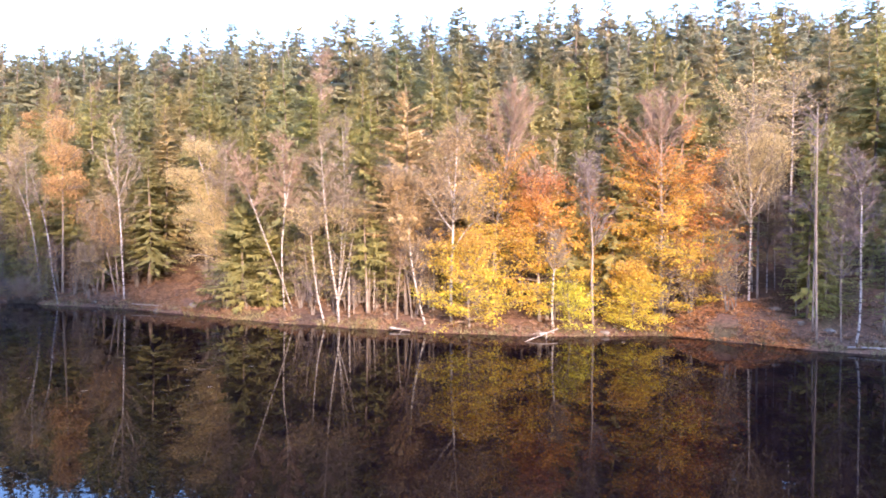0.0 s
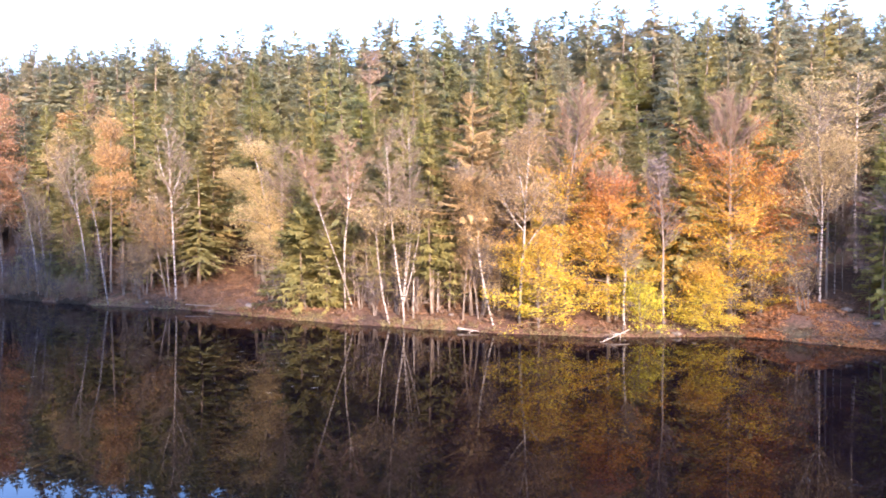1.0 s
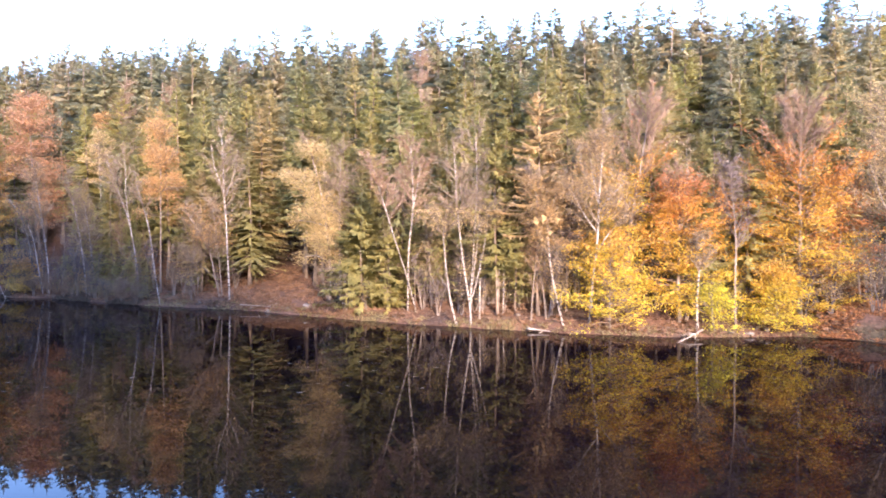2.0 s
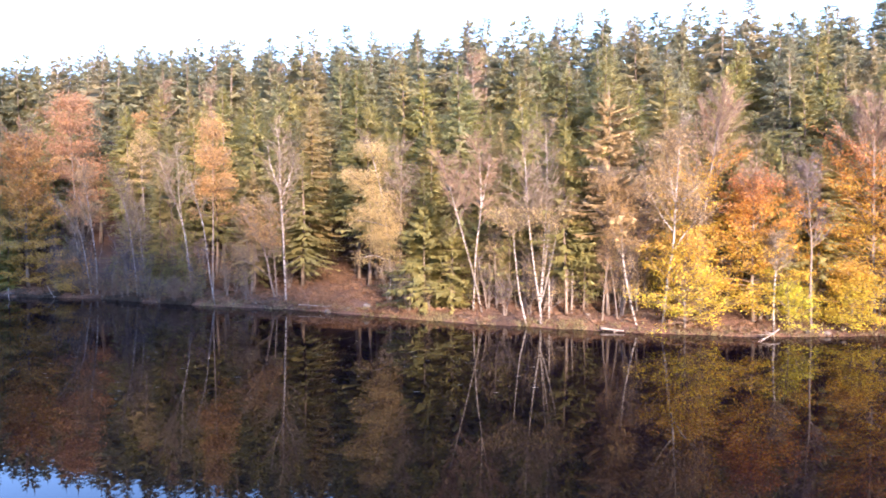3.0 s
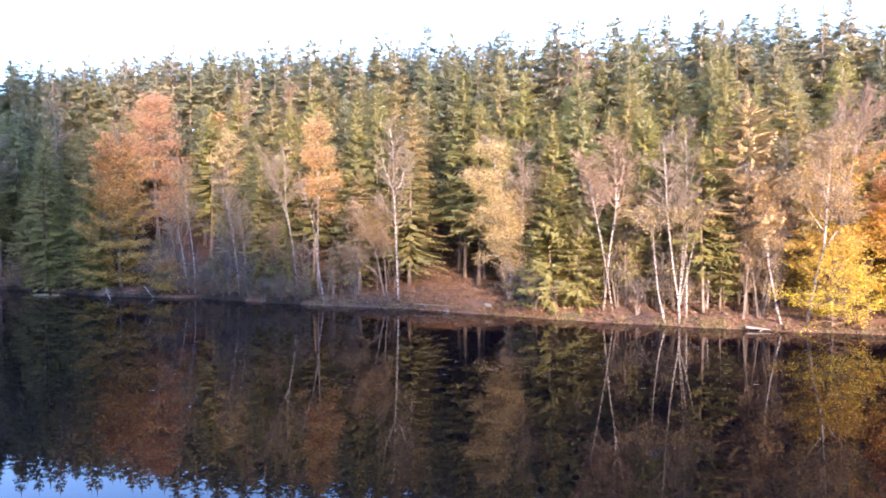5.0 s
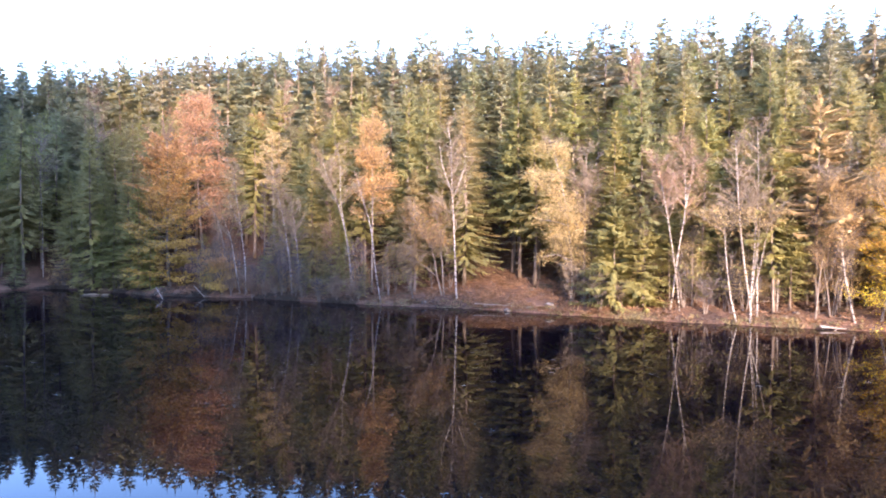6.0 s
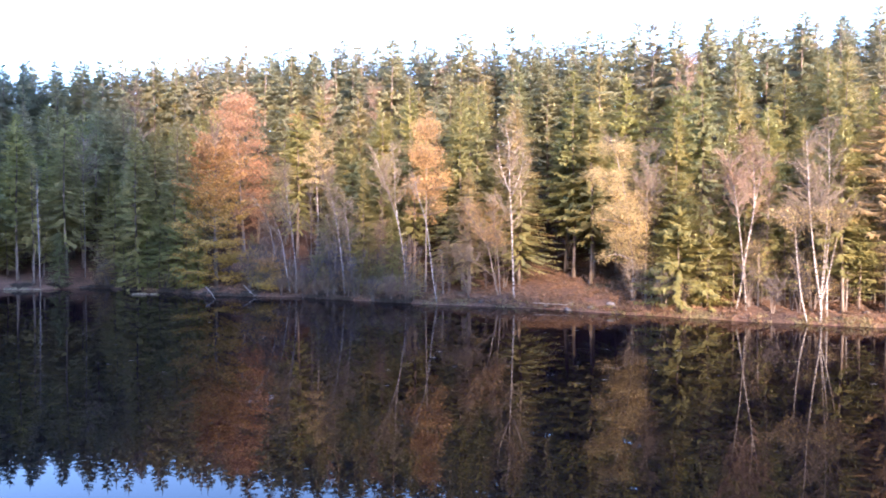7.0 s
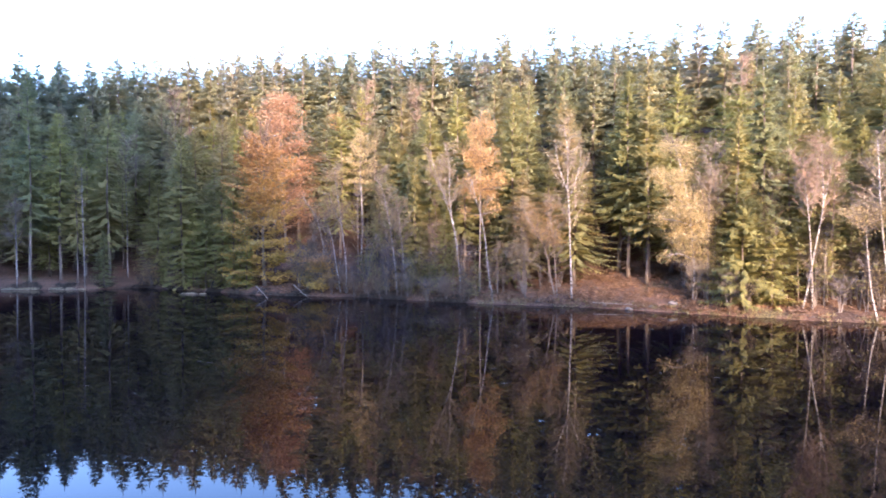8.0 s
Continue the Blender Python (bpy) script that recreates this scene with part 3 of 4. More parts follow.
birch(-31.1, 70.4, 9, [[(0, 0), (-0.17, 5.2), (-0.3, 9), (-0.44, 11.7), (-0.51, 15.5), (-0.85, 17.4)], [(-0.42, 11), (-1.3, 13.5), (-1.6, 15.5)], [(-0.3, 10.6), (0.6, 13), (0.9, 15)]], 0.17, limbs=38)
birch(-32.4, 71.9, 10, [[(0, 0.2), (-0.56, 2.8), (-1.13, 5.6), (-2.25, 7.5), (-3.4, 9.6)], [(0.1, 0.3), (-0.1, 3.9), (-0.4, 7.2), (-0.75, 10)], [(-0.56, 2.8), (-1.9, 3.9), (-3.3, 4.6)]], 0.14, wood=GREY_BARK,
      leaves=ORANGE_LEAVES, leaf_from=0.6, keep=0.08, label="crooked grey tree with a few brown leaves on the lake bank")
birch(-35.3, 73.5, 11, [[(0, 0.3), (0.1, 2.6), (-0.2, 5), (-0.5, 8)], [(0, 0.3), (-0.6, 2.4), (-1.1, 5)]], 0.09, wood=GREY_BARK)
birch(-20.9, 66, 12, [[(0, 0), (0.18, 3.6), (-0.16, 7.8), (-0.6, 10.8), (-1.34, 13.9), (-2, 15.8)], [(-0.3, 9), (-1.5, 10.5), (-2.6, 12.2)], [(-0.16, 7.8), (-1.4, 8.2), (-2.9, 8.4)], [(0.1, 4.6), (-1.2, 5.2), (-2.4, 5.0)]], 0.16,
      limbs=34, limb_from=0.2, leaves=GOLD_LEAVES, leaf_from=0.15, leaf_to=0.97, per=16, keep=0.6, spread=0.42, size=0.108, label="white birch still full of golden yellow leaves")
birch(-19.8, 65.2, 13, [[(0, 0), (0.02, 3.7), (0.08, 8.8), (0.2, 14)]], 0.13, limb_from=0.6, wood=GREY_BARK)
birch(-19.2, 65.6, 14, [[(0, 0), (0.12, 3.7), (0.29, 8.5), (0.5, 11)]], 0.10, limb_from=0.6)
birch(-13.5, 60.9, 15, [[(0, 0, 0), (0.05, 2.2, -1), (0.19, 5.9, -2), (0.56, 9.1, -2.4), (0.53, 11.8, -2.4), (0.4, 14.2, -2.4)], [(0.56, 9.1, -2.4), (1.0, 11.4, -2.4), (1.3, 13.4, -2.4)]], 0.15, limb_from=0.55, limbs=38, twigs=RED_TWIGS)
birch(-12.7, 60.4, 16, [[(0, 0.3, 0), (-0.7, 3.4, -1.2), (-1.7, 7, -2.8), (-2.8, 11, -4.1), (-3.4, 13, -4.4)]], 0.12, limb_from=0.6, twigs=RED_TWIGS)
birch(-8.45, 56.5, 17, [[(0, 0), (-0.05, 1.7), (-0.5, 4.6), (-0.95, 8.7), (-1.16, 12.3), (-1.3, 14.4)], [(-0.04, 1.5), (0.08, 3.4), (0.28, 6.4), (0.52, 11), (0.41, 15.2)], [(-0.03, 1.7), (0.5, 3.6), (1.05, 6.2), (1.45, 8.6)],
                    [(-0.04, 1.8), (0.22, 3.9), (0.55, 6.6), (0.75, 9.2)], [(-1.1, 0.2), (-1.6, 2.4), (-1.95, 5.4), (-2.1, 7.6)]], 0.165,
      limb_from=0.45, leaves=GOLD_LEAVES, leaf_to=0.6, keep=0.12, label="many-stemmed white birch at the water's edge")
birch(-5.9, 57.6, 18, [[(0, 0), (0.08, 2.4), (0.15, 6), (0.2, 9)]], 0.09)
birch(-2, 53.9, 19, [[(0.42, 0), (-0.08, 1.9), (-0.6, 4.5), (-0.78, 6.1), (-0.92, 7.8), (-1.58, 9.2), (-1.9, 11.4)], [(-0.9, 8), (-0.45, 9.4), (-0.3, 10.6)]], 0.14, leaves=PALE_LEAVES, leaf_from=0.55, keep=0.3)
birch(0.2, 53, 20, [[(0, 0.1, 1.0), (0, 4.2, -0.5), (0.11, 6.2, -1.2), (0.2, 9.2, -1.4), (0.37, 11.8, -1.4), (0.5, 14.6, -1.4)], [(0.15, 6, -1.2), (1, 7.3, -1.2), (2.2, 8.6, -1.2)], [(0.22, 8.8, -1.3), (1.0, 9.8, -1.3), (2.0, 10.8, -1.3)],
                    [(0.2, 9.2, -1.4), (-0.2, 11.2, -1.4), (-0.5, 13.4, -1.4)], [(0.15, 7.3, -1.2), (-0.8, 8.6, -1.2), (-1.6, 10.2, -1.2)]], 0.18, limb_from=0.5, limbs=38,
      leaves=PALE_LEAVES, leaf_from=0.5, keep=0.15, label="tall forked white birch above yellow bushes")
birch(10.2, 51.9, 21, [[(0, 0), (-0.09, 3.7), (-0.05, 6.5), (-0.3, 9.6), (-0.5, 12)]], 0.16, limb_from=0.5, wood=GREY_BARK, twigs=GREY_TWIGS, label="pale bare trunk with grey twigs among orange beeches")
birch(7.3, 51.3, 22, [[(0, 0), (-0.08, 1.9), (0, 3.8), (0.1, 5.2), (0, 6.8)]], 0.17, limb_from=0.6, label="short pale trunk at the water's edge")
birch(20, 53.4, 23, [[(0, 1.2), (-0.3, 3.6), (-0.24, 6.4), (0.05, 10.8)], [(0.3, 1.2), (0.2, 4.4), (0.35, 8)]], 0.12, wood=GREY_BARK)
birch(21, 51.6, 24, [[(0, 0.2), (0.04, 4.5), (0.12, 8.4), (0.01, 11.5), (-0.32, 14.4)], [(0.1, 7.6), (-0.9, 9.9), (-1.7, 12.2)], [(0.12, 8.8), (0.75, 10.3), (1.1, 12)]], 0.16,
      limb_from=0.5, limbs=34, limb_length=0.27, leaves=GOLD_LEAVES, leaf_from=0.62, keep=0.16, per=10, size=0.095, label="forked white birch with golden leaves in its top")
birch(22.2, 53, 25, [[(0, 1), (0, 5.6), (0.11, 10.4), (0.2, 14)]], 0.17, wood=GREY_BARK, limb_from=0.6, leaves=GOLD_LEAVES, leaf_from=0.75, keep=0.6, size=0.095)
birch(23.3, 54, 26, [[(0, 1), (0.02, 6.4), (0.04, 8), (0.2, 11)], [(0.6, 1), (0.55, 6.8), (0.5, 9.6), (0.3, 11)]], 0.09)
birch(22.7, 45.4, 27, [[(0, 0.1), (-0.09, 4.9), (-0.12, 10), (-0.1, 15)]], 0.14, wood=SPRUCE_BARK, limb_from=0.7, limbs=10, twigs=GREY_TWIGS)
birch(23.3, 47.2, 28, [[(0, 0.5), (0.07, 4.8), (0.1, 7.6), (0, 12)]], 0.11, wood=SPRUCE_BARK, limb_from=0.6, limbs=9, twigs=GREY_TWIGS)
birch(23.3, 49.5, 29, [[(0, 0.4), (0.02, 2), (0, 5), (0.1, 9)]], 0.09, wood=GREY_BARK, twigs=GREY_TWIGS)
birch(24.8, 44.9, 30, [[(0, 0.1), (0.25, 2.1), (0.25, 6.6), (0.21, 9.5), (-0.4, 11.4)], [(0.21, 9.5), (0.7, 11.2)]], 0.14, twigs=GREY_TWIGS, limb_from=0.45, limbs=38)
birch(24.3, 45.6, 31, [[(0, 0.2), (-0.03, 2.1), (-0.06, 5), (0.1, 9)]], 0.09, wood=GREY_BARK, twigs=GREY_TWIGS)

# coloured broadleaved trees and bushes
broadleaf("maple", stand(-64.5, 98), 40, 23.5, 5.4, 5.5, ROSE_LEAVES, "tall maple with rusty orange autumn leaves", clumps=260, per=90, spread=0.75, size=0.18, twigs=RED_TWIGS, limbs=54)
beech(stand(-64.6, 85.8), 41, 18.5, 5.2, 0.5, OCHRE_LEAVES, "broad beech with ochre and brown leaves at the far shore", limbs=110, sprays=11, per=24, size=0.22, bare_top=0.1)
broadleaf("bush", stand(-57.4, 82.0), 42, 3.6, 2.3, 0.2, OCHRE_LEAVES, "yellowish ochre bush on the far shore", trunk=0.06, clumps=60, per=60, spread=0.4, size=0.15, stems=3, category="bush")
broadleaf("oak", stand(-39.8, 75.6), 43, 20, 2.2, 11.5, ORANGE_LEAVES, "slim oak with a narrow orange crown", clumps=110, per=105, spread=0.42, size=0.14, flat=0.2, thin=0.9, limbs=60, shape=0.3, trunk=0.12)
beech(stand(-54, 93), 44, 16.5, 2.9, 9.5, GOLD_LEAVES, "yellow birch top among dark spruces", "birch", BIRCH_BARK, TWIGS, 0.13, limbs=40, sprays=7, per=16, size=0.16, bare_top=0.0)
beech(stand(-58.6, 104), 55, 17.5, 2.0, 14, ORANGE_LEAVES, "small orange oak top among the spruces", "oak", limbs=26, sprays=7, per=16, size=0.17, bare_top=0.0)
# bare brown trees among the spruces on the slope
for x, y, top, seed in ((-54, 101, 26.5, 61), (-38.5, 100, 28.5, 62), (-12.8, 75, 24, 63), (-47, 99, 25.5, 64), (-81, 103, 26, 65)):
    h = top - ground_z(x, y)
    stemmed("bare_tree", stand(x, y), seed, [[(0, 0, 0, 0.14), (0.2, 0, h * 0.5, 0.1), (-0.1, 0.1, h, 0.02)]], GREY_BARK, RED_TWIGS, "bare reddish-brown tree among the spruces", limbs=46, limb_from=0.5, limb_length=0.17,
            twig_count=30, twig_length=0.9, group="bare trees on the slope", sides=6)
beech(stand(1.5, 52.8), 45, 6.2, 4.2, 0.3, YELLOW_LEAVES, "low bright yellow beech leaning over the water", trunk=0.09, limbs=84, sprays=9, per=20, size=0.125, bare_top=0.0, low=1.0)
beech(stand(3.6, 55.6), 46, 16.5, 4.0, 4.5, BEECH_LEAVES, "beech with a bare reddish top and orange-brown leaves", limbs=84, sprays=10, per=22, size=0.13, bare_top=0.5, lean=1.6)
beech(stand(6.6, 53.2), 47, 10.5, 3.9, 1.2, BEECH_LEAVES, "young beech with yellow and orange leaves", trunk=0.15, limbs=90, sprays=11, per=26, size=0.13, bare_top=0.12)
beech(stand(11.2, 55.6), 53, 9.5, 3.2, 1.2, BEECH_LEAVES, "young beech with orange-brown leaves behind a pale trunk", trunk=0.13, limbs=60, sprays=10, per=22, size=0.13, bare_top=0.25)
beech(stand(18.8, 54.2), 54, 9.5, 3.3, 1.4, RUST_LEAVES, "young beech with rust-brown leaves", trunk=0.12, limbs=66, sprays=10, per=20, size=0.13, bare_top=0.15)
broadleaf("bush", stand(8.6, 51.8), 48, 3.8, 1.6, 0.3, LIME_LEAVES, "yellow-green bush at the water's edge", trunk=0.06, clumps=46, per=105, spread=0.38, size=0.115, stems=3, category="bush")
beech(stand(15.4, 53.4), 49, 15.8, 5.4, 0.9, BEECH_LEAVES, "large beech, yellow below and orange above, with a bare top", trunk=0.22, limbs=130, sprays=12, per=26, size=0.13, bare_top=0.3, low=0.9)
beech(stand(12.9, 51.7), 50, 4.0, 2.6, 0.2, YELLOW_LEAVES, "low bright yellow beech branches over the water", trunk=0.06, limbs=62, sprays=9, per=22, size=0.12, bare_top=0.0, low=1.0)
beech(stand(22.4, 54.6), 51, 15.2, 4.6, 9.0, GOLD_LEAVES, "tall half-bare birch with pale golden leaves in its top", "birch", BIRCH_BARK, TWIGS, 0.13, limbs=44, sprays=7, per=15, size=0.115, bare_top=0.0)
beech(stand(26.6, 57.2), 52, 15.8, 4.6, 9.5, GOLD_LEAVES, "tall half-bare birch with pale golden leaves in its top", "birch", BIRCH_BARK, TWIGS, 0.13, limbs=40, sprays=7, per=15, size=0.115, bare_top=0.0)

# the larch
spruce(stand(-3.2, 56.6), 60, LARCH_NEEDLES, "golden-brown larch with wide level branches", "larch", "", height=17.4, radius=4.8, bare=0.36, step=0.5, sparse=0.85, droop=0.22, ragged=0.5, taper=0.8, fine=2.6, whorl=7, spray=0.72, hang=0.7, core=0.06, thick=1.1, slope=0.8)

# ---- forest ----
rng = np.random.default_rng(7)
kinds = [dict(radius=4.5, bare=0.03, fine=0.54, taper=0.72, thick=1.2), dict(radius=4.7, bare=0.2, droop=0.45, fine=0.5, taper=0.68, thick=1.2), dict(radius=4.0, bare=0.26, sparse=0.92, fine=0.56, ragged=0.35, taper=0.66, thick=1.2), dict(radius=4.4, bare=0.14, droop=0.5, taper=0.78, fine=0.52, thick=1.2),
         dict(radius=4.3, bare=0.3, droop=0.3, fine=0.38, taper=0.62, thick=1.25), dict(radius=4.0, bare=0.32, sparse=0.92, droop=0.2, ragged=0.3, fine=0.4, taper=0.64, thick=1.25), dict(radius=4.4, bare=0.3, droop=0.45, fine=0.37, taper=0.66, thick=1.25),
         dict(radius=4.0, bare=0.36, sparse=0.9, droop=0.15, ragged=0.35, fine=0.4, taper=0.6, thick=1.25)]
made = {}


def plant(kind, x, y, height, wide=1.0, turn=0.0):
    k = height / 24
    m = stand(x, y, turn, (k * wide, k * wide, k))
    if kind in made:
        return copy_thing(made[kind], m @ Matrix.Diagonal((*(1 / s for s in made[kind].scale), 1)))
    made[kind] = spruce(m, 100 + kind, HAZED_NEEDLES if kind in (4, 6) else NEEDLES, **kinds[kind])
    return made[kind]


# trees that nothing must hide
shown = [(-64.5, 98, 4.5), (-64, 87.5, 4), (-39, 76, 2.2), (4, 56, 3.4), (6.6, 53, 3), (15.2, 53.2, 4.5), (-3.4, 57.2, 4.2), (22.6, 54.6, 3.5), (26.6, 57.2, 3), (-54, 93, 2.2), (-41.8, 75, 1.5), (-20.9, 66, 2.5),
         (-13.5, 61, 1.6), (-8, 59, 1.6), (0.2, 53, 2), (21, 52, 2.5), (-54.5, 82, 2), (-48.5, 78, 1.5), (-31.1, 70.4, 1.8), (-85.4, 97, 1.2)]
taken = [(x, y) for x, y, w in shown]


def hides(x, y):
    return any(y < b + 1.5 and abs(x - a) < w + 1.2 + 0.25 * (b - y) for a, b, w in shown)


def clearing(x, y):
    return -84.6 < x + 0.42 * (y - 94) < -81.4 and y < 108 or -31.0 < x - 0.26 * (y - 70) < (-20.0 if y < 71 else -24.0 if y < 76 else -26.8) and y < 86


def skyline(x, y):
    """Height of the skyline as sighted from the camera; tree tops are fitted to it."""
    return 7.7 + float(np.interp(x, [-100, -60, -20, 10, 40], [0.231, 0.246, 0.271, 0.301, 0.313])) * y


# single spruces that stand out or close gaps in the camera's view: place, height, width, kind
for x, y, height, wide, kind in ((-96, 93, 27, 0.85, 2), (-87.2, 95.5, 22.5, 1.0, 1), (-75.9, 90.5, 20, 1.1, 0), (-71.4, 92.5, 20.5, 1.0, 3), (-90.4, 93.6, 17, 0.9, 2), (-93.2, 95, 22, 1.0, 2),
                                 (-79.5, 98.5, 20, 1.1, 3), (-36, 78.5, 21, 1.1, 0), (-34, 81.5, 21, 1.1, 0), (-14.5, 66, 21, 1.0, 1), (-56, 105, 21, 1.2, 4), (-58, 112, 22, 1.2, 6), (-87, 104, 21, 1.2, 4), (-25.2, 88.5, 21, 1.2, 4), (-28.6, 90.5, 21, 1.2, 6), (-22.4, 90, 20, 1.2, 4), (-26.6, 93.5, 22, 1.2, 6), (-46.6, 79.6, 14.5, 1.1, 0), (-50.8, 82.4, 12, 1.1, 0), (-43.4, 77.2, 10, 1.1, 0), (23.9, 48.9, 13.5, 0.95, 0), (25.8, 50.4, 13, 1.0, 0), (-17, 65.5, 17, 1.1, 0)):
    plant(kind, x, y, height, wide, rng.uniform(0, 6))
    taken.append((x, y))
# dark spruces with boughs down to the water at the far end
for x in np.arange(-86.5, -66, 2.0):
    if abs(x + 75.9) < 1.4 or abs(x + 83) < 1.6:
        continue
    y = shore(x) + rng.uniform(0.5, 2.2)
    plant(0, x, y, rng.uniform(7, 17), rng.uniform(0.9, 1.15) * 1.35, rng.uniform(0, 6))
    taken.append((x, y))
tries = 0
while tries < 30000 and len(taken) < 300:
    tries += 1
    d = rng.uniform(4, 27) if rng.random() < 0.7 else rng.uniform(4, 15)
    x = rng.uniform(-135, 66)
    y = shore(x) + d
    gap = 3.0 if d < 14 else 3.6
    if not -50 - 0.6 * y < x < 5 + 0.6 * y or clearing(x, y) or hides(x, y) or -10 < x < 1 and d < 8 or any((x - a) ** 2 + (y - b) ** 2 < gap * gap for a, b in taken):
        continue
    taken.append((x, y))
    room = skyline(x, y) - ground_z(x, y)
    height = rng.uniform(9, 16) if d < 6 else min(room - 1, rng.uniform(12, 18.5)) if d < 13 else min(room - 1.5, rng.uniform(15.5, 21.5))
    plant(int(rng.integers(1, 4)) if d < 16 else int(rng.integers(4, 8)), x, y, height, rng.uniform(0.95, 1.3) * (24 / height) ** 0.5, rng.uniform(0, 6))


def far_wood():
    """The closed wood behind the front trees."""
    trunks, crowns, soft = Build(), [Build() for _ in range(9)], [[] for _ in range(9)]
    shapes = [spruce_meshes(300 + i, 19, 3.5, 0.47, 0.68, fine=0.4, taper=0.62, thick=1.5, rings=4, slope=0.4, core=0.62) for i in range(5)]
    spots = []
    for _ in range(9000):
        d = rng.uniform(26, 54)
        x = rng.uniform(-170, 100)
        y = shore(x) + d
        if not -55 - 0.62 * y < x < 10 + 0.62 * y or any((x - a) ** 2 + (y - b) ** 2 < 10.2 for a, b in spots):
            continue
        spots.append((x, y))
        t, c = shapes[int(rng.integers(0, 5))]
        tall = min(27, skyline(x, min(y, y - d + 33)) + 0.12 * max(0, d - 33) - ground_z(x, y) - 3.6 * rng.random() ** 0.7 + 1.4) / 19
        m = stand(x, y, rng.uniform(0, 6), (1.25 * tall ** 0.5, 1.25 * tall ** 0.5, tall))
        a = np.array(m)
        g = int(rng.integers(0, 9))
        for src, dst in ((t, trunks), (c, crowns[g])):
            v = np.concatenate(src.v)
            dst.add(v @ a[:3, :3].T + a[:3, 3], src.f)
        soft[g].append(unit(c.normals @ a[:3, :3].T))
    wood = thing("far_wood", Matrix.Identity(4), "dense spruce wood along the ridge", "wood", kind="stuff")
    part("trunk", trunks, SPRUCE_BARK, wood)
    for crown, n in zip(crowns, soft):
        crown.normals = np.concatenate(n)
        part("crown", crown, HAZED_NEEDLES, wood)


far_wood()
# tall spruces that close the wood behind the gap at the far end
for x, y, turn in ((-85, 108.5, 1.0), (-89.2, 110, 2.3), (-87, 113, 4.1)):
    plant(4, x, y, 22.0, 1.3, turn)
# unseen wood added behind the camera to shade both ends of the far shore
for x in np.arange(-76, 100, 5.6):
    if -13 < x < 62:
        continue
    plant(int(rng.integers(4, 8)), x + rng.uniform(-0.6, 0.6), -60 + rng.uniform(-3, 3), rng.uniform(6, 14), 1.7, rng.uniform(0, 6))

# broad sunlit spruces among the birches on the bank
for x, y, height, radius, bare, seed in ((-6.4, 57.4, 14.2, 2.7, 0.24, 153), (-17.5, 62.9, 9.5, 3.7, 0.08, 154), (-15.2, 62.3, 7.0, 3.0, 0.08, 155), (-4.4, 58.4, 9.0, 2.2, 0.25, 156)):
    spruce(stand(x, y), seed, YOUNG_NEEDLES, "broad sunlit olive-green spruce among the birches on the bank", height=height, radius=radius, bare=bare, step=0.42, fine=0.95, taper=0.6, ragged=0.45, droop=0.3, slope=0.8)

# a pair of sunlit spruces beside the clearing
for x, y, height, seed in ((-24.6, 74.6, 21.5, 151), (-22.8, 73.6, 18, 152)):
    spruce(stand(x, y), seed, YOUNG_NEEDLES, "tall sunlit yellowish-green spruce with a bare lower trunk beside a clearing", height=height, radius=3.5, bare=0.29, step=0.45, fine=1.1, spray=0.9, droop=0.4)

# young spruces under the tall trees
for i, (x, y, height) in enumerate(((-40.3, 73.6, 4.2), (-42.5, 76, 6), (-17.6, 64.4, 11.5), (-15.6, 62.8, 8), (-12.0, 62.6, 10), (-10.3, 61.8, 13), (-6.2, 61, 13), (-4.9, 57.4, 8), (-9, 65, 16), (1.5, 58.5, 14), (10.5, 57.5, 14), (18.6, 57, 15), (-29.8, 75, 3),
                                    (26.6, 51.5, 13), (27.5, 46.5, 9), (-46, 78.5, 7), (-51, 81, 8), (-60.5, 86.5, 6), (12, 56, 9), (-44.6, 75.9, 4), (-46.9, 77.2, 5), (-52, 80.3, 4.5), (-58.8, 82.3, 3.5), (-17.2, 63.4, 6), (-15.2, 63.2, 5), (-13.0, 62.4, 7), (-11.0, 61.4, 5.5), (-9.4, 60.6, 7), (-6.9, 59.6, 6), (-4.6, 58.8, 7), (-18.8, 65.0, 7), (-68.2, 85.9, 5), (-71, 88, 6.5), (-74, 89.8, 5), (-50.2, 79.2, 3))):
    if i == 0:
        k = height / 24
        first_young = spruce(stand(x, y, 0, (k, k, k)), 140, YOUNG_NEEDLES, "young yellowish-green spruce under the tall trees", "young_spruce", "young spruces", height=24, radius=7.0, bare=0.12, step=0.95, sparse=0.8, ragged=0.5, droop=0.22, fine=0.32, thick=1.3, taper=0.6, slope=0.7, core=0.2)
    else:
        k = height / 24
        copy_thing(first_young, stand(x, y, rng.uniform(0, 6), (k * 1.15, k * 1.15, k)) @ Matrix.Diagonal((*(1 / s for s in first_young.scale), 1)))


# ---- bare shrubs along the water ----
def shrub(x, y, seed, height, stems, twigs, label, **k):
    r2 = np.random.default_rng(seed)
    out = []
    for _ in range(stems):
        a, lean = r2.uniform(0, 6.28), r2.uniform(0.1, 0.45)
        c, s2 = math.cos(a) * lean, math.sin(a) * lean
        h = height * r2.uniform(0.7, 1.0)
        out.append([(c * 0.3, s2 * 0.3, 0.0, 0.05), (c * h * 0.3, s2 * h * 0.3, h * 0.4, 0.035), (c * h * 0.75, s2 * h * 0.75, h, 0.01)])
    return stemmed("shrub", stand(x, y), seed, out, GREY_BARK, twigs, label, group="bare shrubs", category="shrub", sides=5, limb_from=0.15, limb_length=0.3, **k)


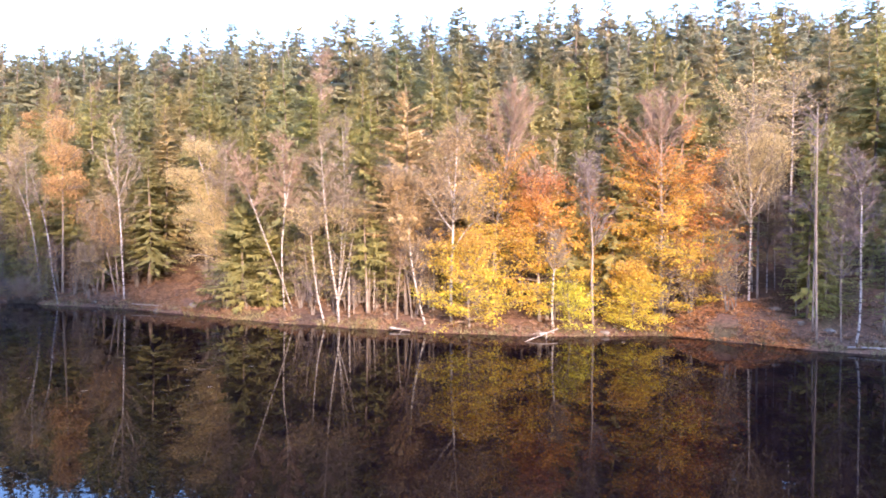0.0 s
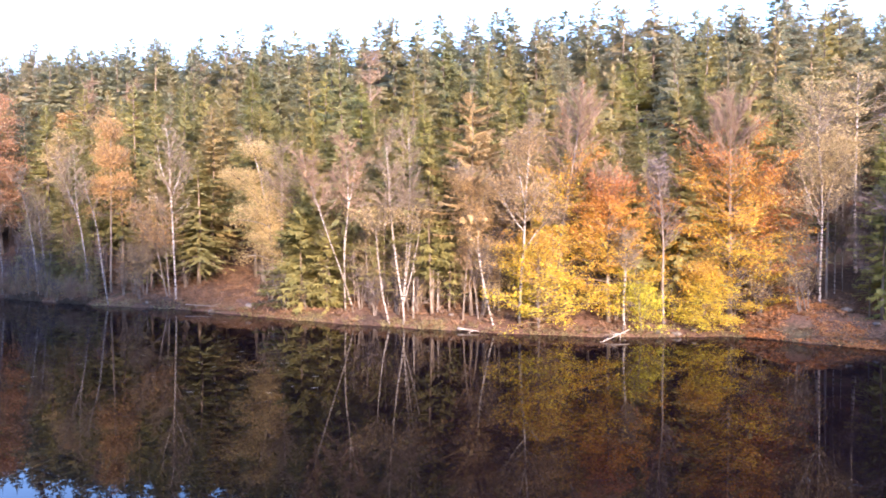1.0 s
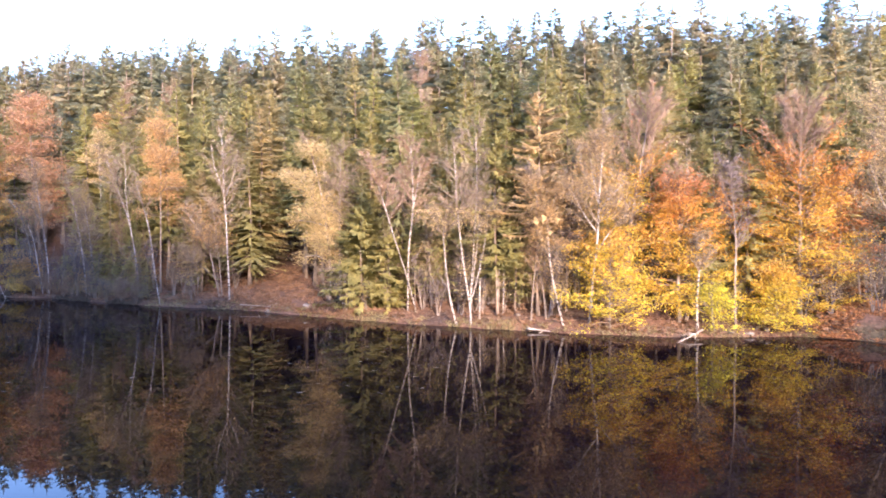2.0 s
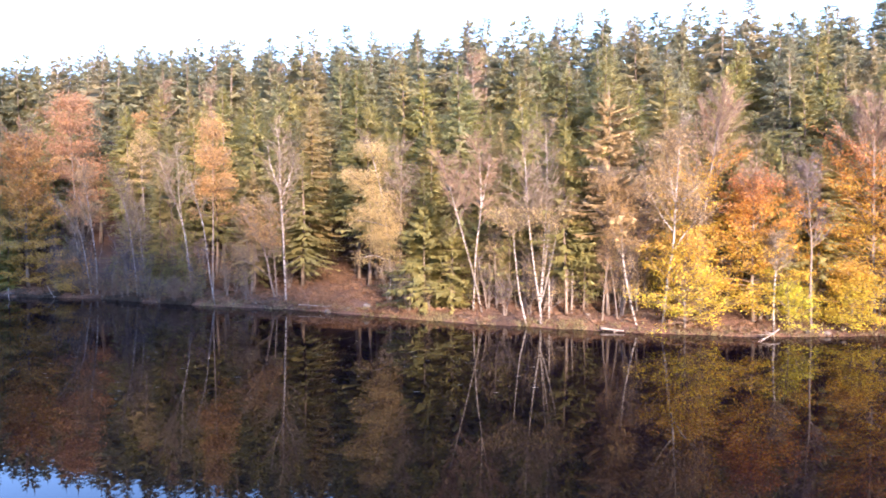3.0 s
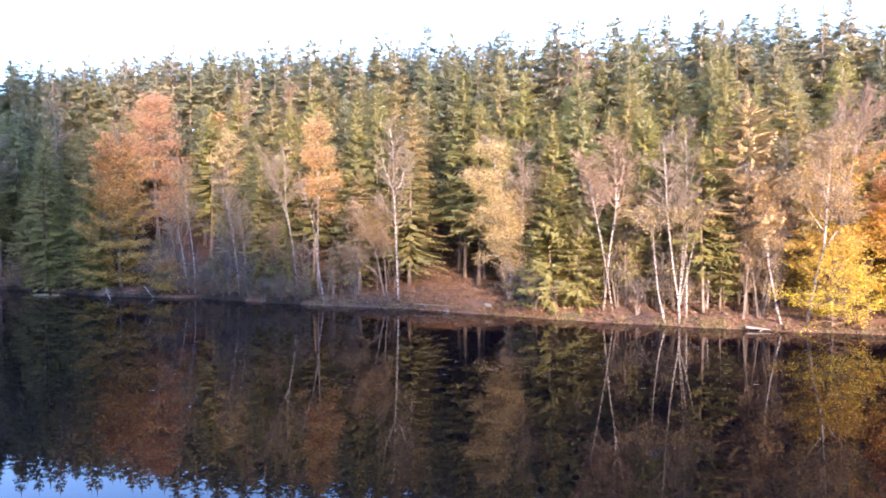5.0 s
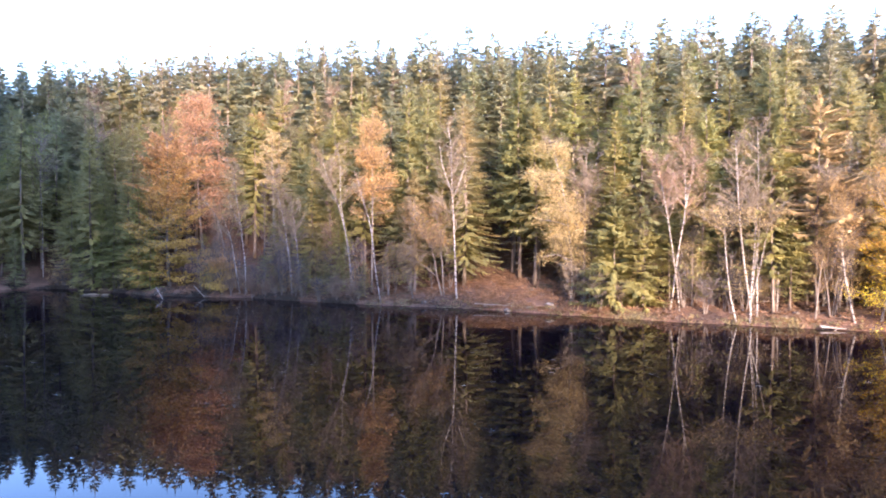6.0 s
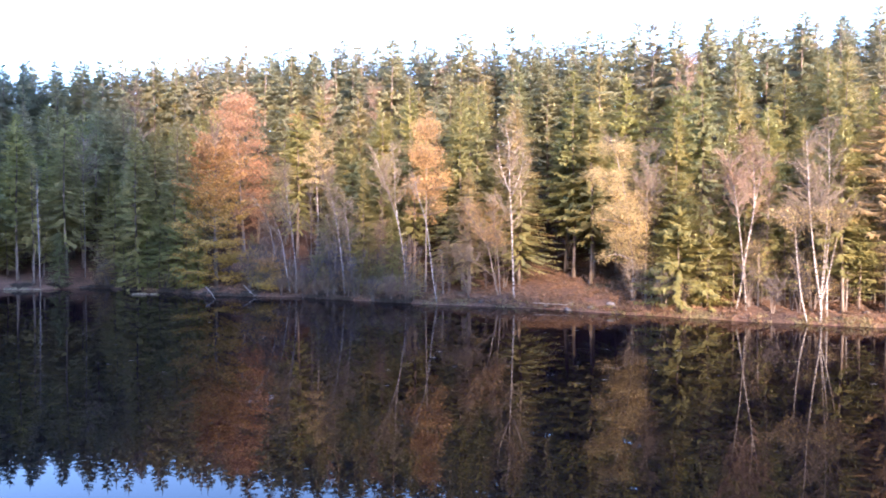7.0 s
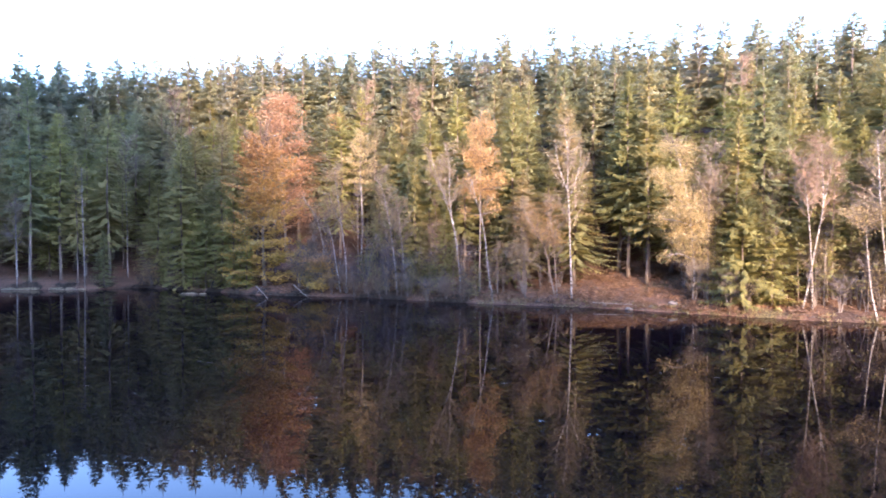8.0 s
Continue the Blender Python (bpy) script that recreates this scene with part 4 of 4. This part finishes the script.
r3 = np.random.default_rng(21)
for i in range(190):
    x = r3.uniform(-82, -35) if i < 80 else r3.uniform(-36, 30) if i < 112 else r3.uniform(-22, 20)
    if i < 112 and (clearing(x, shore(x) + 3) or -70 < x < -60.5 or x > 17.5 or -1 < x < 16):
        continue
    y = shore(x) + (r3.uniform(0.3, 5.5) if i < 112 else r3.uniform(2.0, 7.5))
    leafy = r3.random() < (0.35 if i < 112 else 0.6)
    if -36 < x and i < 112 and hides(x, y) and r3.random() < 0.6:
        continue
    shrub(x, y, 500 + i, r3.uniform(2.2, 5.5) * (1.3 if x < -36 else 1), int(r3.integers(2, 5)), GREY_TWIGS if r3.random() < 0.6 else TWIGS,
          "low shrub with a few withered ochre leaves" if leafy else "bare grey-brown shrub on the lake bank", limbs=8, twig_count=10, twig_length=0.8,
          leaves=(ORANGE_LEAVES if x < -36 else GOLD_LEAVES) if leafy else None, keep=0.3, per=6, size=0.1)


# low scrub hanging over the far waterline
for i in range(36):
    x = r3.uniform(-82, -41)
    if -70 < x < -58:
        continue
    kind = int(r3.integers(0, 3))
    shrub(x, shore(x) + r3.uniform(0.05, 1.0), 900 + i, r3.uniform(1.2, 2.8), int(r3.integers(2, 5)), (GREY_TWIGS, TWIGS, RED_TWIGS)[kind], "low tangled scrub hanging over the lake edge" if kind else "low grey scrub with a few ochre leaves at the lake edge",
          limbs=9, twig_count=12, twig_length=0.8, droop=0.35, leaves=None if kind else PALE_LEAVES, keep=0.25, per=5, size=0.1)


# bare and half-bare young trees in front of the spruces
for i in range(120):
    x = r3.uniform(-82, -36) if i < 22 else r3.uniform(-22, 16)
    y = shore(x) + r3.uniform(0.8, 7)
    h = r3.uniform(5, 12.5)
    if clearing(x, y) or -1 < x < 18 and y < shore(x) + 4 or hides(x, y) and r3.random() < 0.6:
        continue
    lean = r3.normal(0, 0.6, 2)
    kind = int(r3.integers(0, 4))
    leaf = (None, PALE_LEAVES, GOLD_LEAVES, None)[kind]
    stems = [[(0, 0, 0, 0.075), (lean[0] * 0.3, lean[1] * 0.3, h * 0.4, 0.06), (lean[0], lean[1], h, 0.015)]]
    if r3.random() < 0.4:
        stems.append([(0.1, 0, 0, 0.06), (-lean[0] * 0.6, 0.3, h * 0.4, 0.045), (-lean[0] * 1.5, 0.5, h * 0.8, 0.012)])
    stemmed("young_tree", stand(x, y), 700 + i, stems, GREY_BARK if kind != 2 or i % 3 else BIRCH_BARK, (TWIGS, RED_TWIGS, TWIGS, GREY_TWIGS)[kind],
            ("slim bare young tree with brown twigs", "slim young tree with a few pale leaves", "slim young birch with a few golden leaves", "slim bare grey young tree")[kind],
            limbs=16, limb_from=0.25, limb_length=0.2, twig_count=16, twig_length=0.8, leaves=leaf, keep=0.25, per=7, size=0.09, group="young trees", sides=6)


# ---- ground cover ----
def cover(name, mat, label, category, n, seed, lo, hi, d0, d1, size, blades, upright=1.0, width=0.05, lump=0.6):
    """Tufts of blades or fronds strewn over a stretch of the bank."""
    r4, b = np.random.default_rng(seed), Build()
    for _ in range(n):
        x = r4.uniform(lo, hi)
        y = shore(x) + d0 + (d1 - d0) * r4.random() ** 1.5
        if noise.noise((x * 0.4, y * 0.4, seed)) < r4.uniform(-0.5, 0.5) * lump:
            continue
        k = blades
        p = np.tile((x, y, max(ground_z(x, y), 0) - 0.02), (k, 1)) + r4.normal(0, 1, (k, 3)) * (0.16, 0.16, 0)
        d = unit(any_way(r4, k) * (1, 1, 0.3) + np.array([0, 0, upright])) * size * r4.uniform(0.5, 1.2, (k, 1))
        b.kites(p, d, unit(np.cross(d, any_way(r4, k))) * width * r4.uniform(0.6, 1.3, (k, 1)))
    tagged(new(name, b.mesh(name, mat)), label, category, kind="stuff")


cover("bank_grass", GRASS, "pale dry grass tufts along the waterline", "grass", 750, 31, -40, 32, -0.15, 1.1, 0.45, 9, 0.9, 0.025, 0.8)
cover("bracken", BRACKEN, "reddish-brown withered bracken and heather on the bank", "bracken", 3400, 32, -64, 32, 0.5, 9, 0.5, 13, 0.35, 0.045, 0.9)
cover("bracken", BRACKEN, "reddish-brown withered bracken covering a small clearing", "bracken", 2300, 35, -34, -18, 0.4, 13, 0.42, 13, 0.35, 0.04, 0.5)
cover("fallen_leaves", LITTER, "orange-brown fallen leaves on the forest floor", "leaves", 4000, 33, -60, 32, 0.2, 14, 0.15, 9, 0.08, 0.05, 0.3)

# dark tufts added to cover the paler soil strip at the far waterline
cover("heather", DARK_TUFTS, "dark tufts covering the soil along the far waterline", "heather", 2600, 37, -105, -40, -0.1, 1.6, 0.5, 10, 0.7, 0.03, 0.1)
cover("brushwood", GREY_TWIGS, "grey dead sticks and brushwood strewn over the bank", "brushwood", 900, 36, -40, 30, 0.4, 12, 0.95, 5, 0.12, 0.014, 0.4)
cover("leaf_drift", DRIFT_LEAVES, "bright orange fallen beech leaves on a mound by the water", "leaves", 3000, 34, 15.4, 22.0, 0.15, 5.5, 0.16, 9, 0.1, 0.055, -0.4)


# ---- single things on the bank and in the water ----
def dead_spruce(x, y, height, seed):
    r5 = np.random.default_rng(seed)
    tree = thing("dead_spruce", stand(x, y), "bare grey dead spruce trunk with short broken branches", "tree")
    b, w = Build(), Build()
    b.tube([(0, 0, 0), (-0.07, 0, height * 0.33), (-0.19, 0, height * 0.7), (-0.2, 0, height)], [0.09, 0.07, 0.045, 0.015], 7)
    for z in np.arange(1, height, 0.09):
        a = r5.uniform(0, 6.28)
        w.slivers(np.array([[-0.2 * z / height, 0, z]]), np.array([[math.cos(a), math.sin(a), r5.uniform(-0.35, 0.1)]]) * r5.uniform(0.4, 1.5), np.array([[0, 0, 0.016]]))
    part("trunk", b, DEAD_WOOD, tree, smooth=True)
    part("branchwork", w, GREY_TWIGS, tree, "short broken twigs")


dead_spruce(-88.8, 92.2, 15.2, 81)
dead_spruce(-68, 90, 9, 82)


def rock(x, y, size, seed, label="grey mossy stone on the bank"):
    bm = bmesh.new()
    bmesh.ops.create_icosphere(bm, subdivisions=3, radius=1)
    for v in bm.verts:
        n = 1 + 0.35 * noise.noise(v.co * 1.1 + Vector((seed * 3.1, 0, 0))) + 0.12 * noise.noise(v.co * 3 + Vector((0, seed, 0)))
        v.co = Vector((v.co.x * 1.3, v.co.y, v.co.z * 0.62)) * n * size
    me = bpy.data.meshes.new("rock")
    bm.to_mesh(me)
    bm.free()
    me.materials.append(STONE)
    me.shade_smooth()
    ob = tagged(new("rock", me), label, "rock", "stones on the bank")
    ob.matrix_basis = Matrix.Translation((x, y, max(ground_z(x, y), -0.15) + size * 0.1)) @ Matrix.Rotation(seed * 1.7, 4, "Z")


for i, (x, y, size) in enumerate(((-26.5, 66.7, 0.45), (-24.6, 66.0, 0.32), (-28.4, 68.3, 0.38), (-34.3, 71.0, 0.3), (-22.8, 65.6, 0.5), (-36.6, 71.9, 0.25), (10.9, 51.3, 0.4), (9.6, 51.2, 0.3), (22.4, 50.6, 0.4),
                                  (23.2, 48.4, 0.35), (24.6, 47.6, 0.45), (12.2, 51.4, 0.3), (26.3, 45.2, 0.3), (-4.8, 56.6, 0.3))):
    rock(x, y, size * 0.7, i + 1)


def branch(name, pts, radius, label, twigs=6, seed=1):
    r6 = np.random.default_rng(seed)
    ob = thing(name, Matrix.Identity(4), label, "branch")
    b = Build()
    line = curve(pts, 10)
    b.tube(line, np.linspace(radius, radius * 0.3, 10), 6)
    part("stem", b, DEAD_WOOD, ob, smooth=True)
    for _ in range(twigs):
        c = Build()
        k = int(r6.integers(2, 8))
        c.tube(grow(r6, line[k], line[k] - line[k - 1] + any_way(r6, 1)[0] * 0.25, r6.uniform(0.5, 1.3), 0.1), np.linspace(radius * 0.5, 0.006, 6), 5)
        part("side_branch", c, DEAD_WOOD, ob)


branch("fallen_branch", [(7.6, 51.2, 0.5), (6.6, 50, 0.35), (5.2, 48.6, 0.05)], 0.07, "pale fallen branch reaching into the water", 6, 1)
branch("fallen_branch", [(-64.6, 81.8, 1.1), (-63.8, 80.4, 0.75), (-62.5, 78.4, 0.02)], 0.06, "pale fallen branch reaching into the water", 4, 2)
branch("log", [(-4.3, 54.0, 0.22), (-3.5, 53.55, 0.18), (-2.8, 53.15, 0.14)], 0.1, "short pale log at the waterline", 1, 3)
branch("fallen_branch", [(-29.5, 68.3, 0.55), (-27.5, 67.5, 0.5), (-25.2, 66.6, 0.45)], 0.045, "grey fallen branch on the bank", 5, 4)
branch("fallen_branch", [(24.0, 44.3, 0.3), (26.0, 43.4, 0.35), (28.2, 42.6, 0.2)], 0.06, "grey fallen branch at the waterline", 6, 5)
branch("fallen_branch", [(-60.5, 82.4, 1.2), (-59.5, 81.2, 0.6), (-58.6, 80.2, 0.05)], 0.06, "dark branch hanging into the water", 5, 6)


def tussock(x, y, length, seed):
    """A grassy islet in the shallows."""
    r7 = np.random.default_rng(seed)
    ob = thing("grass_tussock", Matrix.Translation((x, y, 0)), "small islet of pale dry grass in the water", "grass")
    m, g = Build(), Build()
    ring = 18
    v = [(math.cos(a) * length * k, math.sin(a) * 0.6 * k, z) for k, z in ((1, -0.2), (0.85, -0.04), (0.4, 0.02)) for a in np.linspace(0, 2 * math.pi, ring, endpoint=False)] + [(0, 0, 0.03)]
    f = [(k * ring + i, k * ring + (i + 1) % ring, (k + 1) * ring + (i + 1) % ring, (k + 1) * ring + i) for k in range(2) for i in range(ring)]
    f += [(2 * ring + i, 2 * ring + (i + 1) % ring, 3 * ring) for i in range(ring)]
    m.add(v, f)
    n = 1000
    hump = r7.integers(0, 7, n)
    p = np.stack([(r7.uniform(-0.85, 0.85, 7)[hump] + r7.normal(0, 0.09, n)) * length, r7.uniform(-0.35, 0.35, 7)[hump] + r7.normal(0, 0.15, n), np.full(n, 0.02)], 1)
    d = unit(any_way(r7, n) * (1, 1, 0.2) + np.array([0, 0, 1.0])) * r7.uniform(0.15, 0.7, (n, 1)) * r7.uniform(0.3, 0.95, 7)[hump][:, None]
    g.kites(p, d, unit(np.cross(d, any_way(r7, n))) * 0.02)
    part("mound", m, SOIL, ob)
    part("tuft", g, PALE_GRASS, ob)


tussock(-72.4, 84.2, 1.7, 91)
tussock(-95.5, 90.6, 3.2, 92)
tussock(-90.3, 91.0, 3.0, 93)

# dead leaves and stalks drifting on the lake
r8, drift = np.random.default_rng(95), Build()
n = 1500
p = np.stack([r8.uniform(-105, -10, n), r8.uniform(34, 86, n), np.full(n, 0.006)], 1)
p = p[[q[1] < shore(q[0]) - 1 for q in p]]
n = len(p)
d = unit(np.stack([np.ones(n), r8.normal(0, 0.25, n), np.zeros(n)], 1)) * r8.uniform(0.1, 0.7, (n, 1)) ** 2 * 0.9
drift.kites(p, d, np.stack([-d[:, 1], d[:, 0], np.zeros(n)], 1) * 0.09)
tagged(new("floating_leaves", drift.mesh("floating_leaves", PALE_GRASS)), "pale leaves and stalks drifting on the dark water", "leaves", kind="stuff")
